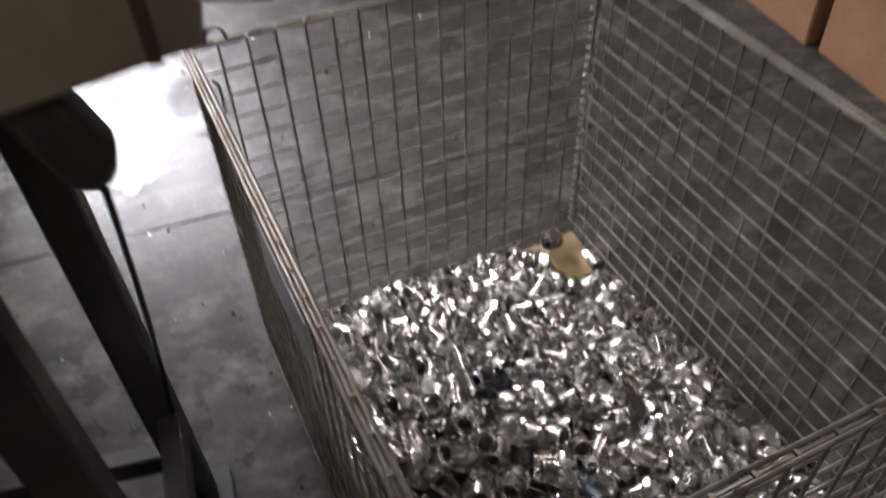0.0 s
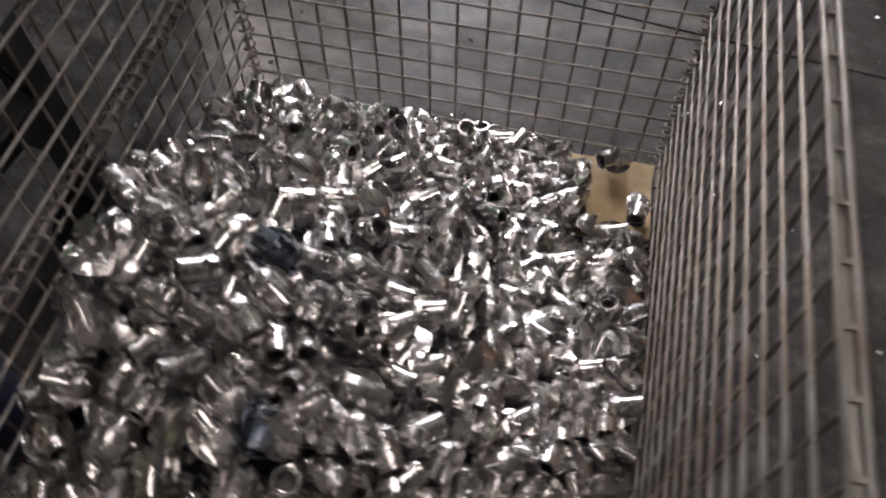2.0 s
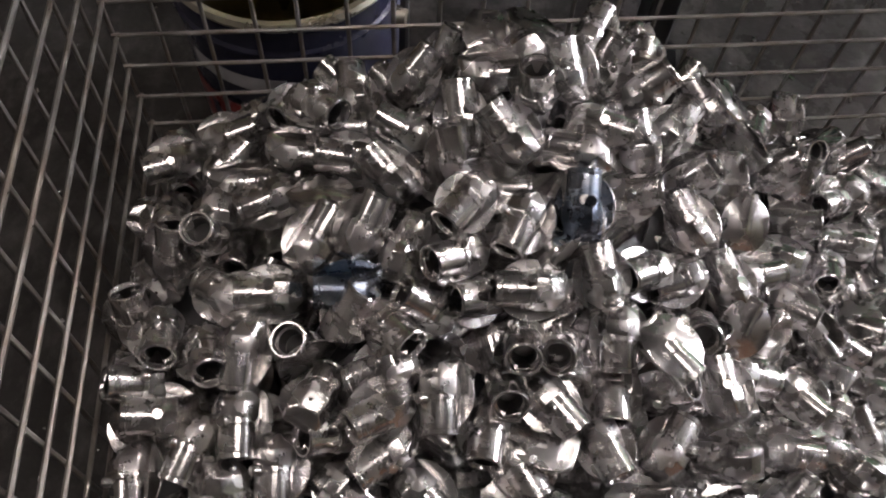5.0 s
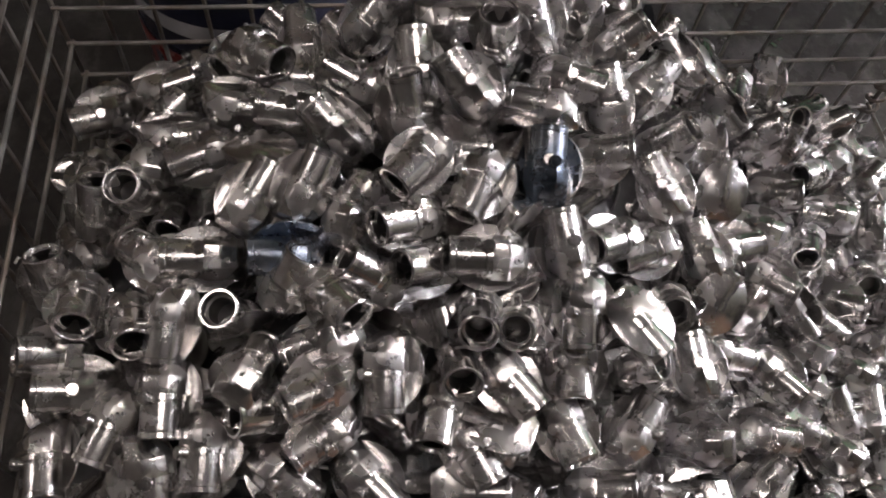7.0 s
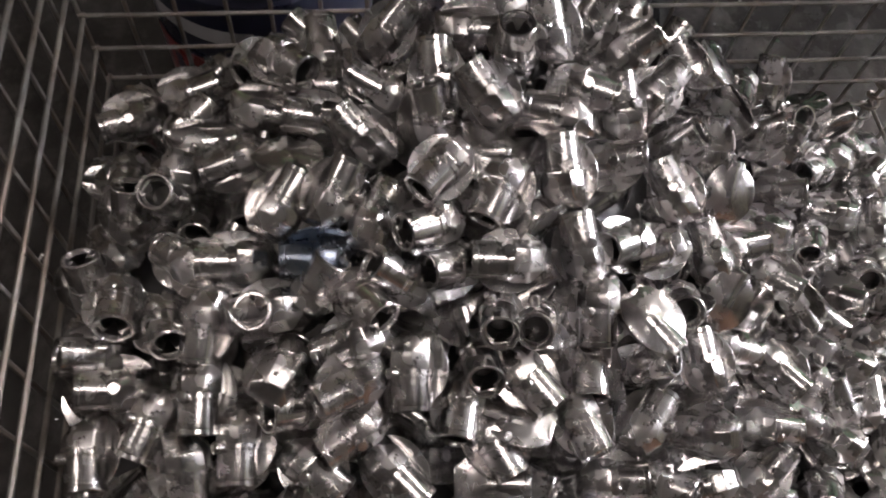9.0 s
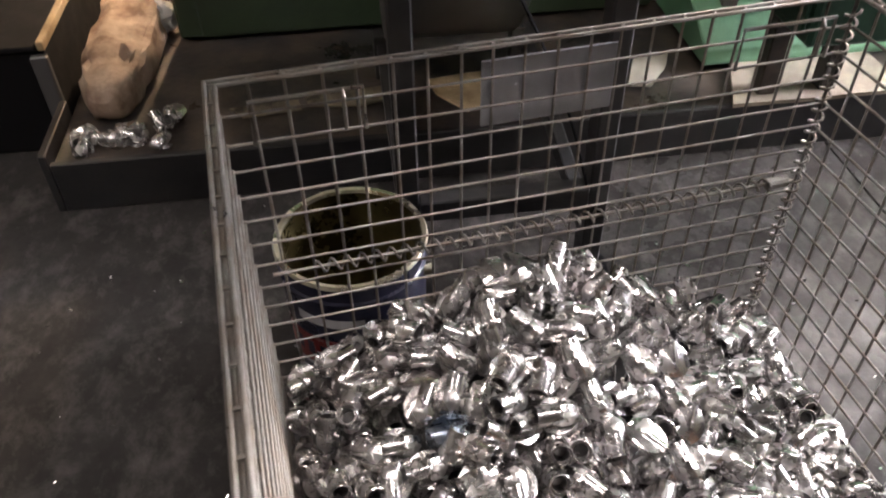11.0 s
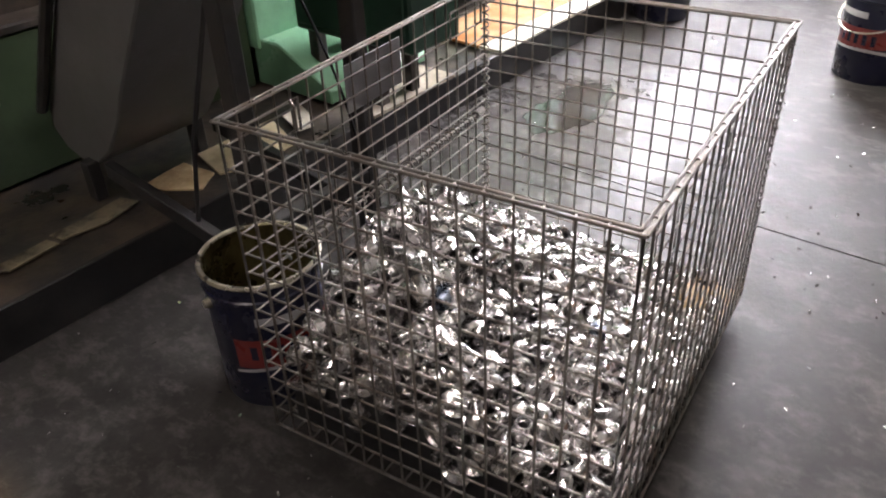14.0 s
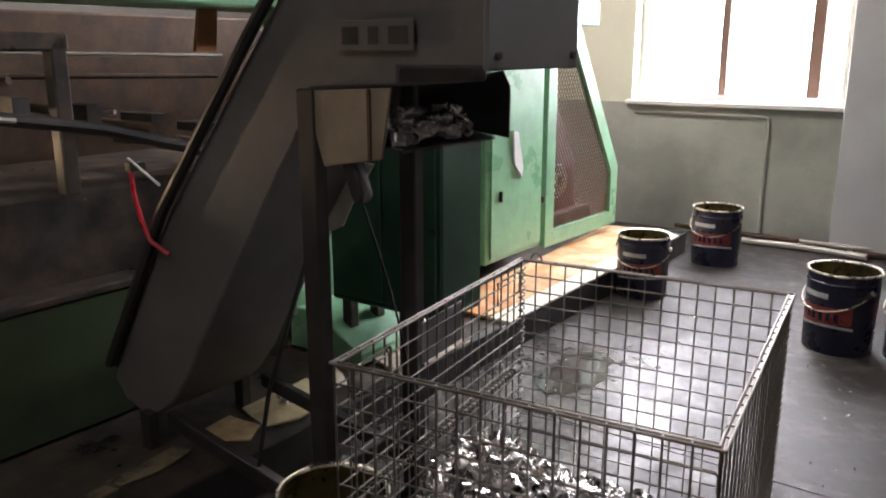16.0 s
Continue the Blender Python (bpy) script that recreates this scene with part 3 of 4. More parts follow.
part("chute_cheek", prism([(-.33, 1.36), (-.01, 1.40), (.012, 1.36), (.012, 1.225), (-.30, 1.26)], "y", VB, VB + .006), STEEL_DARK, conveyor)
part("strut", prism([(-.240, 1.185), (-.195, 1.195), (-.162, 1.105), (-.178, 1.080), (-.205, 1.088)], "y", VA + .01, VA + .055, .008), STEEL_DARK, conveyor, "dark bracket under the chute")
part("chute_liner", prism([(-.60, 1.13), (-.40, 1.13), (-.49, 1.0), (-.53, .93), (-.595, .90)], "y", .605, .611), BOARD_WHITE, conveyor, "pale sheet hanging behind the chute")
for v in (VA, VB):
    post = part("post", box((-.350, v - .022, 0.012), (-.290, v + .022, 1.36), 0.004), STEEL_DARK, conveyor)
    part("foot_plate", box((-.380, v - .05, 0), (-.260, v + .05, .012), 0.002), STEEL_DARK, post)
part("cross_bar", box((-.325, VA + .0225, .28), (-.285, VB - .0225, .33), 0.003), STEEL_DARK, conveyor)
for v in (VA, VB):
    part("brace", prism([(-1.02, .255), (-1.02, .305), (-.336, .20), (-.336, .15)], "y", v - .016, v + .016, .003), STEEL_DARK, conveyor)
    part("tail_leg", box((-1.17, v - .02, .135), (-1.12, v + .02, .27), .003), STEEL_DARK, conveyor)
part("stay_rod", pipe([(-.345, VA, .95), (-.53, VA - .005, .50), (-.60, VA, .24)], .007, 6), STEEL_DARK, conveyor)
cable = thing("cable", (-.20, VA + .03, 0), "black cable hanging from the bracket to a plug on the floor", "cable")
cp = []
for i in range(15):
    f = i / 14
    cp.append((-.185 - .155 * f, VA + .035 + .40 * f + .06 * math.sin(math.pi * f), 1.075 - 1.02 * f))
part("cord", pipe(cp, .0034, 6), RUBBER, cable)
plug = bmesh.new()
rod(plug, (-.345, .735, .034), (-.33, .60, .036), .034, 14, .027)
rod(plug, (-.33, .60, .036), (-.326, .57, .036), .02, 10, .012)
part("plug", plug, RUBBER, cable)


part("hose", pipe([(-1.062, .245, 1.11), (-1.05, .24, 1.03), (-1.02, .238, .95), (-.985, .24, .89), (-.93, .262, .85)], 0.008, 8), HOSE_RED, conveyor, "red rubber hose")
part("lever", pipe([(-1.07, .245, 1.135), (-.93, .25, 1.065)], 0.0045, 6), PAPER, conveyor, "thin bright lever")
part("hose_clip", box((-1.08, .235, 1.095), (-1.045, .29, 1.125), .003), STEEL_DARK, conveyor)

# ---- pails ----
def pail(u, v, r, h, turn, label, group="pails on the floor", handle=True):
    ob = thing("pail", (u, v, 0), label, "pail", group)
    ob.matrix_world = ROOM @ pose(u, v, 0, 0, 0, turn)
    BASE[ob.name] = Vector((0, 0, 0))
    rb = r * 0.955
    part("shell", lathe([(rb * .2, .012), (rb - .004, .012), (rb, 0), (rb + .002, .004), (r, h * .86), (r + .004, h * .87), (r + .004, h * .885), (r, h * .895), (r, h)], 48), PAIL_BLUE, ob)
    part("inside", lathe([(0.001, .016), (rb - .006, .016), (r - .004, h)], 48), PAIL_IN, ob, "lacquered tin inside")
    part("bottom", lathe([(0.001, .010), (rb - .003, .010)], 40), PAIL_BLUE, ob)
    ring = lathe([(r - .006, h - .002), (r + .004, h - .006), (r + .007, h), (r + .004, h + .006), (r - .004, h + .005), (r - .006, h - .002)], 48)
    part("rim", ring, TIN_RIM, ob, "bright rolled tin rim")

    def band(name, a0, a1, low, high, mat):
        bm = bmesh.new()
        k, rows = 18, []
        for i in range(k + 1):
            f = i / k
            a = radians(a0 + (a1 - a0) * f)
            z0, z1 = low(f), high(f)
            q = [rb + (r - rb) * z / (h * .86) + .0016 for z in (z0, z1)]
            rows.append([bm.verts.new((q[0] * math.cos(a), q[0] * math.sin(a), z0)), bm.verts.new((q[1] * math.cos(a), q[1] * math.sin(a), z1))])
        for x, y in zip(rows, rows[1:]):
            bm.faces.new((x[0], y[0], y[1], x[1]))
        part(name, bm, mat, ob)
    for a in (-150, 30):
        band("white_bar", a + 22, a + 78, lambda f: h * .70, lambda f: h * .765, PAIL_WHITE)
        band("red_panel", a - 4, a + 118, lambda f: h * (.34 + .06 * f), lambda f: h * (.58 + .03 * f), PAIL_RED)
        band("white_swoosh", a - 8, a + 122, lambda f: h * (.29 + .06 * math.sin(2.4 * f)), lambda f: h * (.31 + .075 * math.sin(2.4 * f)), PAIL_WHITE)
        for i in range(7):
            band("lettering_bar", a + 12 + i * 13, a + 19 + i * 13, lambda f: h * .42, lambda f: h * .53, PAIL_BLUE)
    if handle:
        pts = [(math.cos(radians(5 + 170 * i / 16)) * (r + .012), math.sin(radians(5 + 170 * i / 16)) * (r + .016), h * .80 - .16 * h * math.sin(math.pi * i / 16) ** .8 * 1.6) for i in range(17)]
        part("handle", pipe(pts, .0032, 6), TIN_RIM, ob, "thin wire handle")
    for s in (1, -1):
        ear = bmesh.new()
        rod(ear, (s * (r - .002), 0, h * .8), (s * (r + .014), 0, h * .8), .014, 10, .010)
        part("handle_ear", ear, TIN_RIM, ob)
    return ob


pail(-.66, 3.38, .155, .37, 190, "open navy and red oil pail beside the tray")
pail(-.54, 4.40, .165, .39, 175, "open navy and red oil pail near the window wall")
pail(.495, 3.09, .166, .40, 150, "open navy oil pail with red and white print")
stick_pail = pail(.86, 3.13, .166, .40, 140, "open navy oil pail with a stick standing in it")
part("stick", pipe([(.05, .03, .02), (.09, .06, .30), (.115, .10, .58)], .009, 8), PAPER, stick_pail, "pale stick")

# ---- things south of the machine, under the work lamp ----
sack = thing("sack", (-1.35, -.55, .135), "pale brown dusty sack lying on the tray", "sack")
sm = bmesh.new()
bmesh.ops.create_icosphere(sm, subdivisions=4, radius=1)
for v in sm.verts:
    q = Vector([math.copysign(abs(c) ** .62, c) for c in v.co])
    fold = .10 * noise.noise((v.co.x * 3, v.co.y * 3, 4.0)) + .10 * math.sin(11 * v.co.x + 4 * noise.noise(v.co * 2)) * (1 - abs(v.co.x)) + .06 * noise.noise(v.co * 5) + .02 * noise.noise(v.co * 14)
    v.co = Vector((-1.35 + .36 * q.x * (1 + .3 * fold), -.485 + .095 * q.y * (1 + fold) * (1 - .22 * v.co.x), max(.136, .185 + .07 * q.z * (1 + 1.6 * fold))))
part("body", sm, SACK, sack)
crate = thing("bin", (-1.5, -.86, 0), "closed dark steel bin with a bare wooden edge", "bin")
part("body", box((-1.95, -1.30, 0), (-1.10, -.625, .318), .006), RUBBER, crate)
part("lid", box((-1.96, -1.31, .319), (-1.09, -.640, .335), .004), RUBBER, crate)
part("wooden_edge", box((-1.66, -.638, .319), (-1.095, -.618, .345), .003), CARD, crate, "bare wooden edge strip")
part("corner_post", box((-1.098, -.66, 0), (-1.075, -.615, .31), .004), STEEL_GREY, crate, "worn pale corner post")
part("lid_batten", box((-1.80, -.80, .336), (-1.74, -.66, .352), .003), BOARD_TAN, crate)
rag = thing("rag", (-1.52, -.39, .14), "crumpled white rag lying under the work lamp", "rag")
rm = bmesh.new()
bmesh.ops.create_icosphere(rm, subdivisions=3, radius=1)
for v in rm.verts:
    q = 1 + .45 * noise.noise(v.co * 2.1) + .22 * noise.noise(v.co * 5.3)
    v.co = Vector((-1.535 + .045 * v.co.x * q, -.395 + .045 * v.co.y * q, max(.137, .185 + .055 * v.co.z * q)))
part("cloth", rm, PAPER, rag)
swarf = bmesh.new()
rnd = random.Random(21)
for i in range(1500):
    u, v = rnd.uniform(-2.6, -1.74), rnd.uniform(-.61, -.25)
    z = .01 + rnd.random() ** 2 * (.16 + .3 * max(0, v + .55))
    a = rnd.uniform(0, 360)
    s = rnd.uniform(.006, .034)
    slab(swarf, (-s, -s * .3, -.0015), (s, s * .3, .0015), pose(u, v, z, rnd.uniform(-70, 70), rnd.uniform(-70, 70), a))
sw = new("swarf", mesh_of("swarf", swarf, CAST, 0))
sw.matrix_world = ROOM
tagged(sw, "glittering heap of metal swarf behind the machine", "swarf", kind="stuff")
far_box = thing("metal_box", (-2.9, -.9, 0), "dark steel box in the lit passage", "box")
part("body", box((-3.2, -1.1, 0), (-2.7, -.35, .55), .01), GRIME, far_box)

# ---- brown boards leaning behind the basket ----
for k, (u, v) in enumerate(((1.82, 1.98), (1.84, 1.36))):
    ply = thing("plywood_crate", (u, v, 0), "brown plywood crate standing on the floor", "crate", "plywood crates")
    part("side", box((u, v - .29, 0), (u + .5, v + .29, .56), .006), PLYWOOD, ply)
    part("lid", box((u - .008, v - .296, .561), (u + .508, v + .296, .578), .003), PLYWOOD, ply)

# bright chips scattered on the concrete
chips = bmesh.new()
rnd = random.Random(52)
for i in range(700):
    u, v = rnd.uniform(-.75, 2.2), rnd.uniform(-1.0, 3.2)
    s = rnd.uniform(.0015, .0065)
    slab(chips, (-s, -s * .45, -.0005), (s, s * .45, .0005), pose(u, v, .0025, rnd.uniform(-25, 25), rnd.uniform(-25, 25), rnd.uniform(0, 360)))
cp_ = new("floor_chips", mesh_of("floor_chips", chips, CAST, 0))
cp_.matrix_world = ROOM
tagged(cp_, "fine bright metal chips scattered on the floor", "chips", kind="stuff")

# ---- wire basket ----
I4 = Matrix.Identity(4)
BW, BL, BH, CELL, WR = 0.8, 1.0, 0.8, 0.05, 0.0025
basket = thing("wire_basket", (0, 0, 0), "galvanised welded wire mesh basket holding castings", "basket", m=I4)
WIRES = {}


def wire(parent, a, b, r=WR):
    """One straight wire; alike wires share a mesh."""
    a, b = Vector(a), Vector(b)
    key = (round((b - a).length, 4), r)
    if key not in WIRES:
        bm = bmesh.new()
        rod(bm, (0, 0, 0), (0, 0, key[0]), r, 6)
        WIRES[key] = mesh_of("wire", bm, WIRE)
    ob = new("wire", WIRES[key])
    ob.parent = parent
    ob.matrix_local = Matrix.Translation(a) @ (b - a).to_track_quat("Z", "Y").to_matrix().to_4x4()
    return ob


def panel(name, o, du, nu, dv, nv, inward, skip=()):
    """A mesh panel from corner o: nu cells along du and nv cells along dv."""
    o, du, dv, inw = Vector(o), Vector(du), Vector(dv), Vector(inward)
    mid = o + du * nu / 2
    ob = part(name, pipe([mid, o + du * nu, o + du * nu + dv * nv, o + dv * nv, o, mid], .0036, 8), WIRE, basket)
    rng = random.Random(nu * 31 + nv * 7 + len(name))
    for i in range(1, nu):
        j = rng.uniform(-.0022, .0022)
        wire(ob, o + du * (i + j / CELL), o + du * (i + j / CELL) + dv * nv)
    for i in range(1, nv):
        j = rng.uniform(-.0018, .0018)
        wire(ob, o + dv * (i + j / CELL) + inw * 2 * WR, o + du * nu + dv * (i + j / CELL) + inw * 2 * WR)
    return ob


X, Y, Z = (CELL, 0, 0), (0, CELL, 0), (0, 0, CELL)
FOOT = 0.04
ZC = (0, 0, (BH - FOOT) / 16)
pa = panel("end_panel", (0, 0, FOOT), X, 16, ZC, 16, (0, 1, 0))
pb = panel("end_panel", (0, BL, FOOT), X, 16, ZC, 16, (0, -1, 0))
pl = panel("side_panel", (0, 0, FOOT), Y, 20, ZC, 16, (1, 0, 0))
pr = panel("side_panel", (BW, 0, FOOT), Y, 20, ZC, 16, (-1, 0, 0))
panel("bottom_panel", (0, 0, FOOT), X, 16, Y, 20, (0, 0, 1))
rim_ = bmesh.new()
for off, z in ((0.0065, BH + .004), (-0.0065, BH + .004)):
    c = [(-off, -off, z), (BW + off, -off, z), (BW + off, BL + off, z), (-off, BL + off, z)]
    for i in range(4):
        rod(rim_, c[i], c[(i + 1) % 4], .0033, 8)
part("top_rim", rim_, WIRE, basket, "double wire rim")
weld = bmesh.new()
slab(weld, (-.0065, -.0022, .001), (.0065, .0022, .0055))
WELD = mesh_of("rim_weld", weld, WIRE)
for x, y, a in [(x, i * .05, 0) for i in range(1, 20) for x in (0, BW)] + [(i * .05, y, 90) for i in range(1, 16) for y in (0, BL)]:
    w = new("rim_weld", WELD)
    w.parent = basket
    w.matrix_local = pose(x, y, BH, 0, 0, a)


def coil(a, b, r, pitch):
    a, b = Vector(a), Vector(b)
    d = b - a
    q = d.to_track_quat("Z", "Y")
    n = int(d.length / pitch * 9)
    return pipe([a + q @ Vector((r * math.cos(2 * math.pi * i / 9), r * math.sin(2 * math.pi * i / 9), d.length * i / n)) for i in range(n + 1)], .0026, 5)


HZ = 0.445
part("hinge_coil", coil((0.006, .10, HZ), (0.006, .945, HZ), .0105, .025), WIRE, basket, "spiral wire hinge")
wire(basket, (0.006, .03, HZ), (0.006, .97, HZ), .0034)
slv = bmesh.new()
rod(slv, (.006, .935, HZ), (.006, .975, HZ), .011, 10)
part("hinge_sleeve", slv, WIRE, basket)
for x, y in ((BW - .006, BL - .006), (.006, BL - .006)):
    part("corner_coil", coil((x, y, FOOT + .02), (x, y, BH - .02), .0105, .022), WIRE, basket, "spiral wire corner hinge")
for y0, y1 in ((.045, .205), (.80, .96)):
    part("latch_loop", pipe([(.012, y0, .705), (.012, y0, .775), (.012, y1, .775), (.012, y1, .705)], .0034, 6), WIRE, basket, "bent wire latch")
    part("latch_hook", pipe([(.018, y1 - .03, .78), (.028, y1 - .03, .77), (.028, y1 - .03, .72), (.014, y1 - .03, .71)], .003, 6), WIRE, basket)
part("lifting_eye", pipe([(.05 + .018 * math.cos(a / 8 * math.pi), BL + .004, BH + .006 + .024 * math.sin(a / 8 * math.pi)) for a in range(9)], .0034, 6), WIRE, basket)
part("tag_plate", box((-.0105, .385, .662), (-.0065, .60, .775), .001), TIN, basket, "grey tin tag plate")
for x in (.06, BW - .06):
    for y in (.06, BL - .06):
        ft = bmesh.new()
        rod(ft, (x, y, 0), (x, y, FOOT), .012, 8)
        part("foot", ft, WIRE, basket)

np_ = pail(0, 0, .140, .36, 200, "open navy oil pail tucked against the wire basket", handle=False)
np_.matrix_world = pose(-.153, .178, 0, 0, 0, 250)
under = sheet("cardboard_sheet", [(.60, .80), (.79, .80), (.79, .985), (.60, .985)], 0, .004, CARD, "torn brown cardboard lying in the corner of the basket", "cardboard", warp=.012, seed=12)
under.matrix_world = pose(.60, .80, .052)

# ---- castings ----


HUB = .0125        # height of the barrel's axis over the plate


def barrel_mesh(seg=22):
    """A short open-ended barrel with a rolled lip and a stepped bore."""
    bm = bmesh.new()
    prof = [(.0105, -.010), (.0112, -.0265), (.0132, -.0270), (.0134, -.0335), (.0142, -.0348), (.0158, -.0348), (.0168, -.0338), (.0168, -.0302), (.0161, -.0294),
            (.0163, -.0270), (.0165, -.0075), (.0158, -.0068), (.0158, -.0060), (.0172, -.0052), (.0172, .0040)]
    rings = [[bm.verts.new((x, r * math.cos(2 * math.pi * k / seg), HUB + r * math.sin(2 * math.pi * k / seg))) for k in range(seg)] for r, x in prof]
    for a, b in zip(rings, rings[1:]):
        for k in range(seg):
            f = bm.faces.new((a[k], a[(k + 1) % seg], b[(k + 1) % seg], b[k]))
            # the deepest bore faces take the painted shade
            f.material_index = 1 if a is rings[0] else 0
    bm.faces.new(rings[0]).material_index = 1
    bmesh.ops.recalc_face_normals(bm, faces=bm.faces)
    return bm


def block_mesh():
    """The squared end: flat cheeks, a chamfered crown and a sloping nose."""
    bm = bmesh.new()
    rows = []
    for x, w, top, crown in ((-.001, .0185, .0300, .0105), (.0130, .0185, .0292, .0105), (.0255, .0172, .0190, .0095), (.0310, .0150, .0090, .0085)):
        rows.append([bm.verts.new((x, y, z)) for y, z in ((-w, .0005), (w, .0005), (w, top * .55), (crown, top), (-crown * .8, top), (-w, top * .58))])
    for a, b in zip(rows, rows[1:]):
        for k in range(6):
            bm.faces.new((a[k], a[(k + 1) % 6], b[(k + 1) % 6], b[k]))
    bm.faces.new(rows[0][::-1]), bm.faces.new(rows[-1])
    bmesh.ops.recalc_face_normals(bm, faces=bm.faces)
    bmesh.ops.bevel(bm, geom=list(bm.edges), offset=.0014, segments=2, profile=.6, affect="EDGES")
    return bm


def plate_mesh(seg=30):
    """The thin oval flange, cut straight across beside the block's nose."""
    bm = bmesh.new()
    rows = []
    for f, z in ((.0, -.0026), (.52, -.0024), (.60, -.0010), (.97, -.0008), (1.0, -.0002), (1.0, .0008), (.985, .0014), (.93, .0011), (.0, .0011)):
        if f == 0:
            rows.append([bm.verts.new((0, 0, z))])
            continue
        ring = []
        for k in range(seg):
            a = 2 * math.pi * k / seg
            ring.append(bm.verts.new((min(f * .0325 * math.cos(a), .0300 * f), f * .0280 * math.copysign(abs(math.sin(a)) ** .94, math.sin(a)), z + .0018 * math.cos(2 * a) * f * f)))
        rows.append(ring)
    for a, b in zip(rows, rows[1:]):
        for k in range(seg):
            j = (k + 1) % seg
            if len(a) == 1:
                bm.faces.new((a[0], b[j], b[k]))
            elif len(b) == 1:
                bm.faces.new((a[k], a[j], b[0]))
            else:
                bm.faces.new((a[k], a[j], b[j], b[k]))
    bmesh.ops.recalc_face_normals(bm, faces=bm.faces)
    return bm


def stud_mesh():
    """The small hollow-topped boss on the barrel and the ejector pip on the block."""
    bm = bmesh.new()
    d = Vector((0, .42, .91)).normalized()
    o = Vector((-.0045, 0, HUB))
    rod(bm, o + d * .012, o + d * .0225, .0052, 14)
    rod(bm, o + d * .0224, o + d * .0238, .0052, 14, .0042)
    rod(bm, o + d * .0232, o + d * .0241, .0030, 10, .0022)
    rod(bm, Vector((.0185, -.003, .0235)), Vector((.0192, -.003, .0272)), .0020, 8)
    return bm


ME_B, ME_K, ME_P, ME_S = mesh_of("barrel", barrel_mesh(), CAST, 32), mesh_of("block", block_mesh(), CAST, 28), mesh_of("plate", plate_mesh(), CAST, 34), mesh_of("stud", stud_mesh(), CAST, 40)
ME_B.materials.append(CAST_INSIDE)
LABEL = "bright cast aluminium fitting lying in the heap"


def casting(m, label=LABEL, group="castings in the basket", blue=False):
    ob = new("casting")
    ob.empty_display_size = .02
    ob.matrix_world = m
    tagged(ob, label, "casting", group)
    for name, me in (("barrel", ME_B), ("block", ME_K), ("plate", ME_P), ("stud", ME_S)):
        if blue:
            me = me.copy()
            me.materials.clear()
            me.materials.append(CAST_BLUE)
        p = new(name, me)
        p.parent = ob
    return ob


def heap_height(x, y):
    """The heap's top: a hump against the conveyor side that falls away to the far corner."""
    dx, dy = x - .144, y - .457
    q = (dx / .463) ** 2 + (dy / (.355 if dy > 0 else .615)) ** 2 + 3.6 * dx * dy
    return .062 + .352 * math.exp(-max(q, 0) ** .878) + .010 * noise.noise((x * 9, y * 9, 2.0))


def packed(seed, count, spread):
    """Centres pushed apart until they lie about a casting's width from one another, under the heap's top."""
    g = np.random.RandomState(seed)
    lo, hi = np.array([.036, .036, .078]), np.array([BW - .036, BL - .036, .5])
    pts = []
    while len(pts) < count:
        x, y = g.uniform(lo[0], hi[0]), g.uniform(lo[1], hi[1])
        top = heap_height(x, y)
        edge = min(x, BW - x, y) < .062
        z = g.uniform(.07, top) if edge else top - abs(g.normal(0, .030))
        if x > .60 and y > .78:
            continue
        pts.append((x, y, max(z, .078)))
    p = np.array(pts)
    for turn in range(26):
        d = p[:, None, :] - p[None, :, :]
        r = np.sqrt((d ** 2).sum(2)) + np.eye(len(p))
        push = np.where(r < spread, (spread - r) / r, 0)
        np.fill_diagonal(push, 0)
        p += .22 * (push[:, :, None] * d).sum(1)
        p = np.clip(p, lo, hi)
        tops = np.array([heap_height(x, y) for x, y in p[:, :2]])
        over = p[:, 2] > tops
        p[over, 2] = tops[over] - .25 * (p[over, 2] - tops[over])
    return p


def tumbled(p, rng):
    a = rng.uniform(0, 360)
    pitch = rng.gauss(0, 22)
    roll = rng.gauss(0, 36) if rng.random() < .74 else rng.gauss(180, 55)
    if rng.random() < .07:
        pitch = rng.choice([-1, 1]) * rng.uniform(50, 85)
    return pose(*p, 0, 0, a) @ pose(0, 0, 0, 0, pitch, 0) @ pose(0, 0, 0, roll, 0, 0) @ Matrix.Translation((.002, 0, -HUB))


LAID = []


def lay(x, y, z, roll, pitch, yaw):
    """One casting of the heap's open face, by its place and turn."""
    m = pose(x, y, z, roll, pitch, yaw)
    LAID.append(m @ Vector((0, 0, HUB)))
    casting(m)


lay(0.093, 0.047, 0.267, 56, 3, 110)
lay(0.071, 0.105, 0.278, -51, 4, -69)
lay(0.060, 0.184, 0.309, 38, 9, 141)
lay(0.074, 0.254, 0.335, 1, 13, 5)
lay(0.142, 0.230, 0.350, 19, -4, -88)
lay(0.174, 0.301, 0.384, -4, 18, 64)
lay(0.165, 0.358, 0.401, 8, 31, 3)
lay(0.200, 0.401, 0.417, 41, 27, 38)
lay(0.145, 0.431, 0.426, 77, 85, 64)
lay(0.121, 0.553, 0.386, -51, 36, -74)
lay(0.221, 0.465, 0.397, -30, -4, 72)
lay(0.185, 0.488, 0.397, -3, -2, -116)
lay(0.196, 0.528, 0.385, 10, 35, 10)
lay(0.154, 0.582, 0.353, -12, 13, -47)
lay(0.093, 0.653, 0.331, 110, 26, 29)
lay(0.033, 0.810, 0.216, 69, 45, -14)
lay(0.150, 0.195, 0.352, -88, -12, -95)
lay(0.184, 0.249, 0.370, 37, 9, 82)
lay(0.218, 0.288, 0.384, 34, 23, 42)
lay(0.209, 0.340, 0.401, -23, 56, 18)
lay(0.167, 0.132, 0.335, -108, -7, -81)
lay(0.206, 0.114, 0.321, -19, -25, 5)
lay(0.218, 0.173, 0.342, -14, -4, 110)
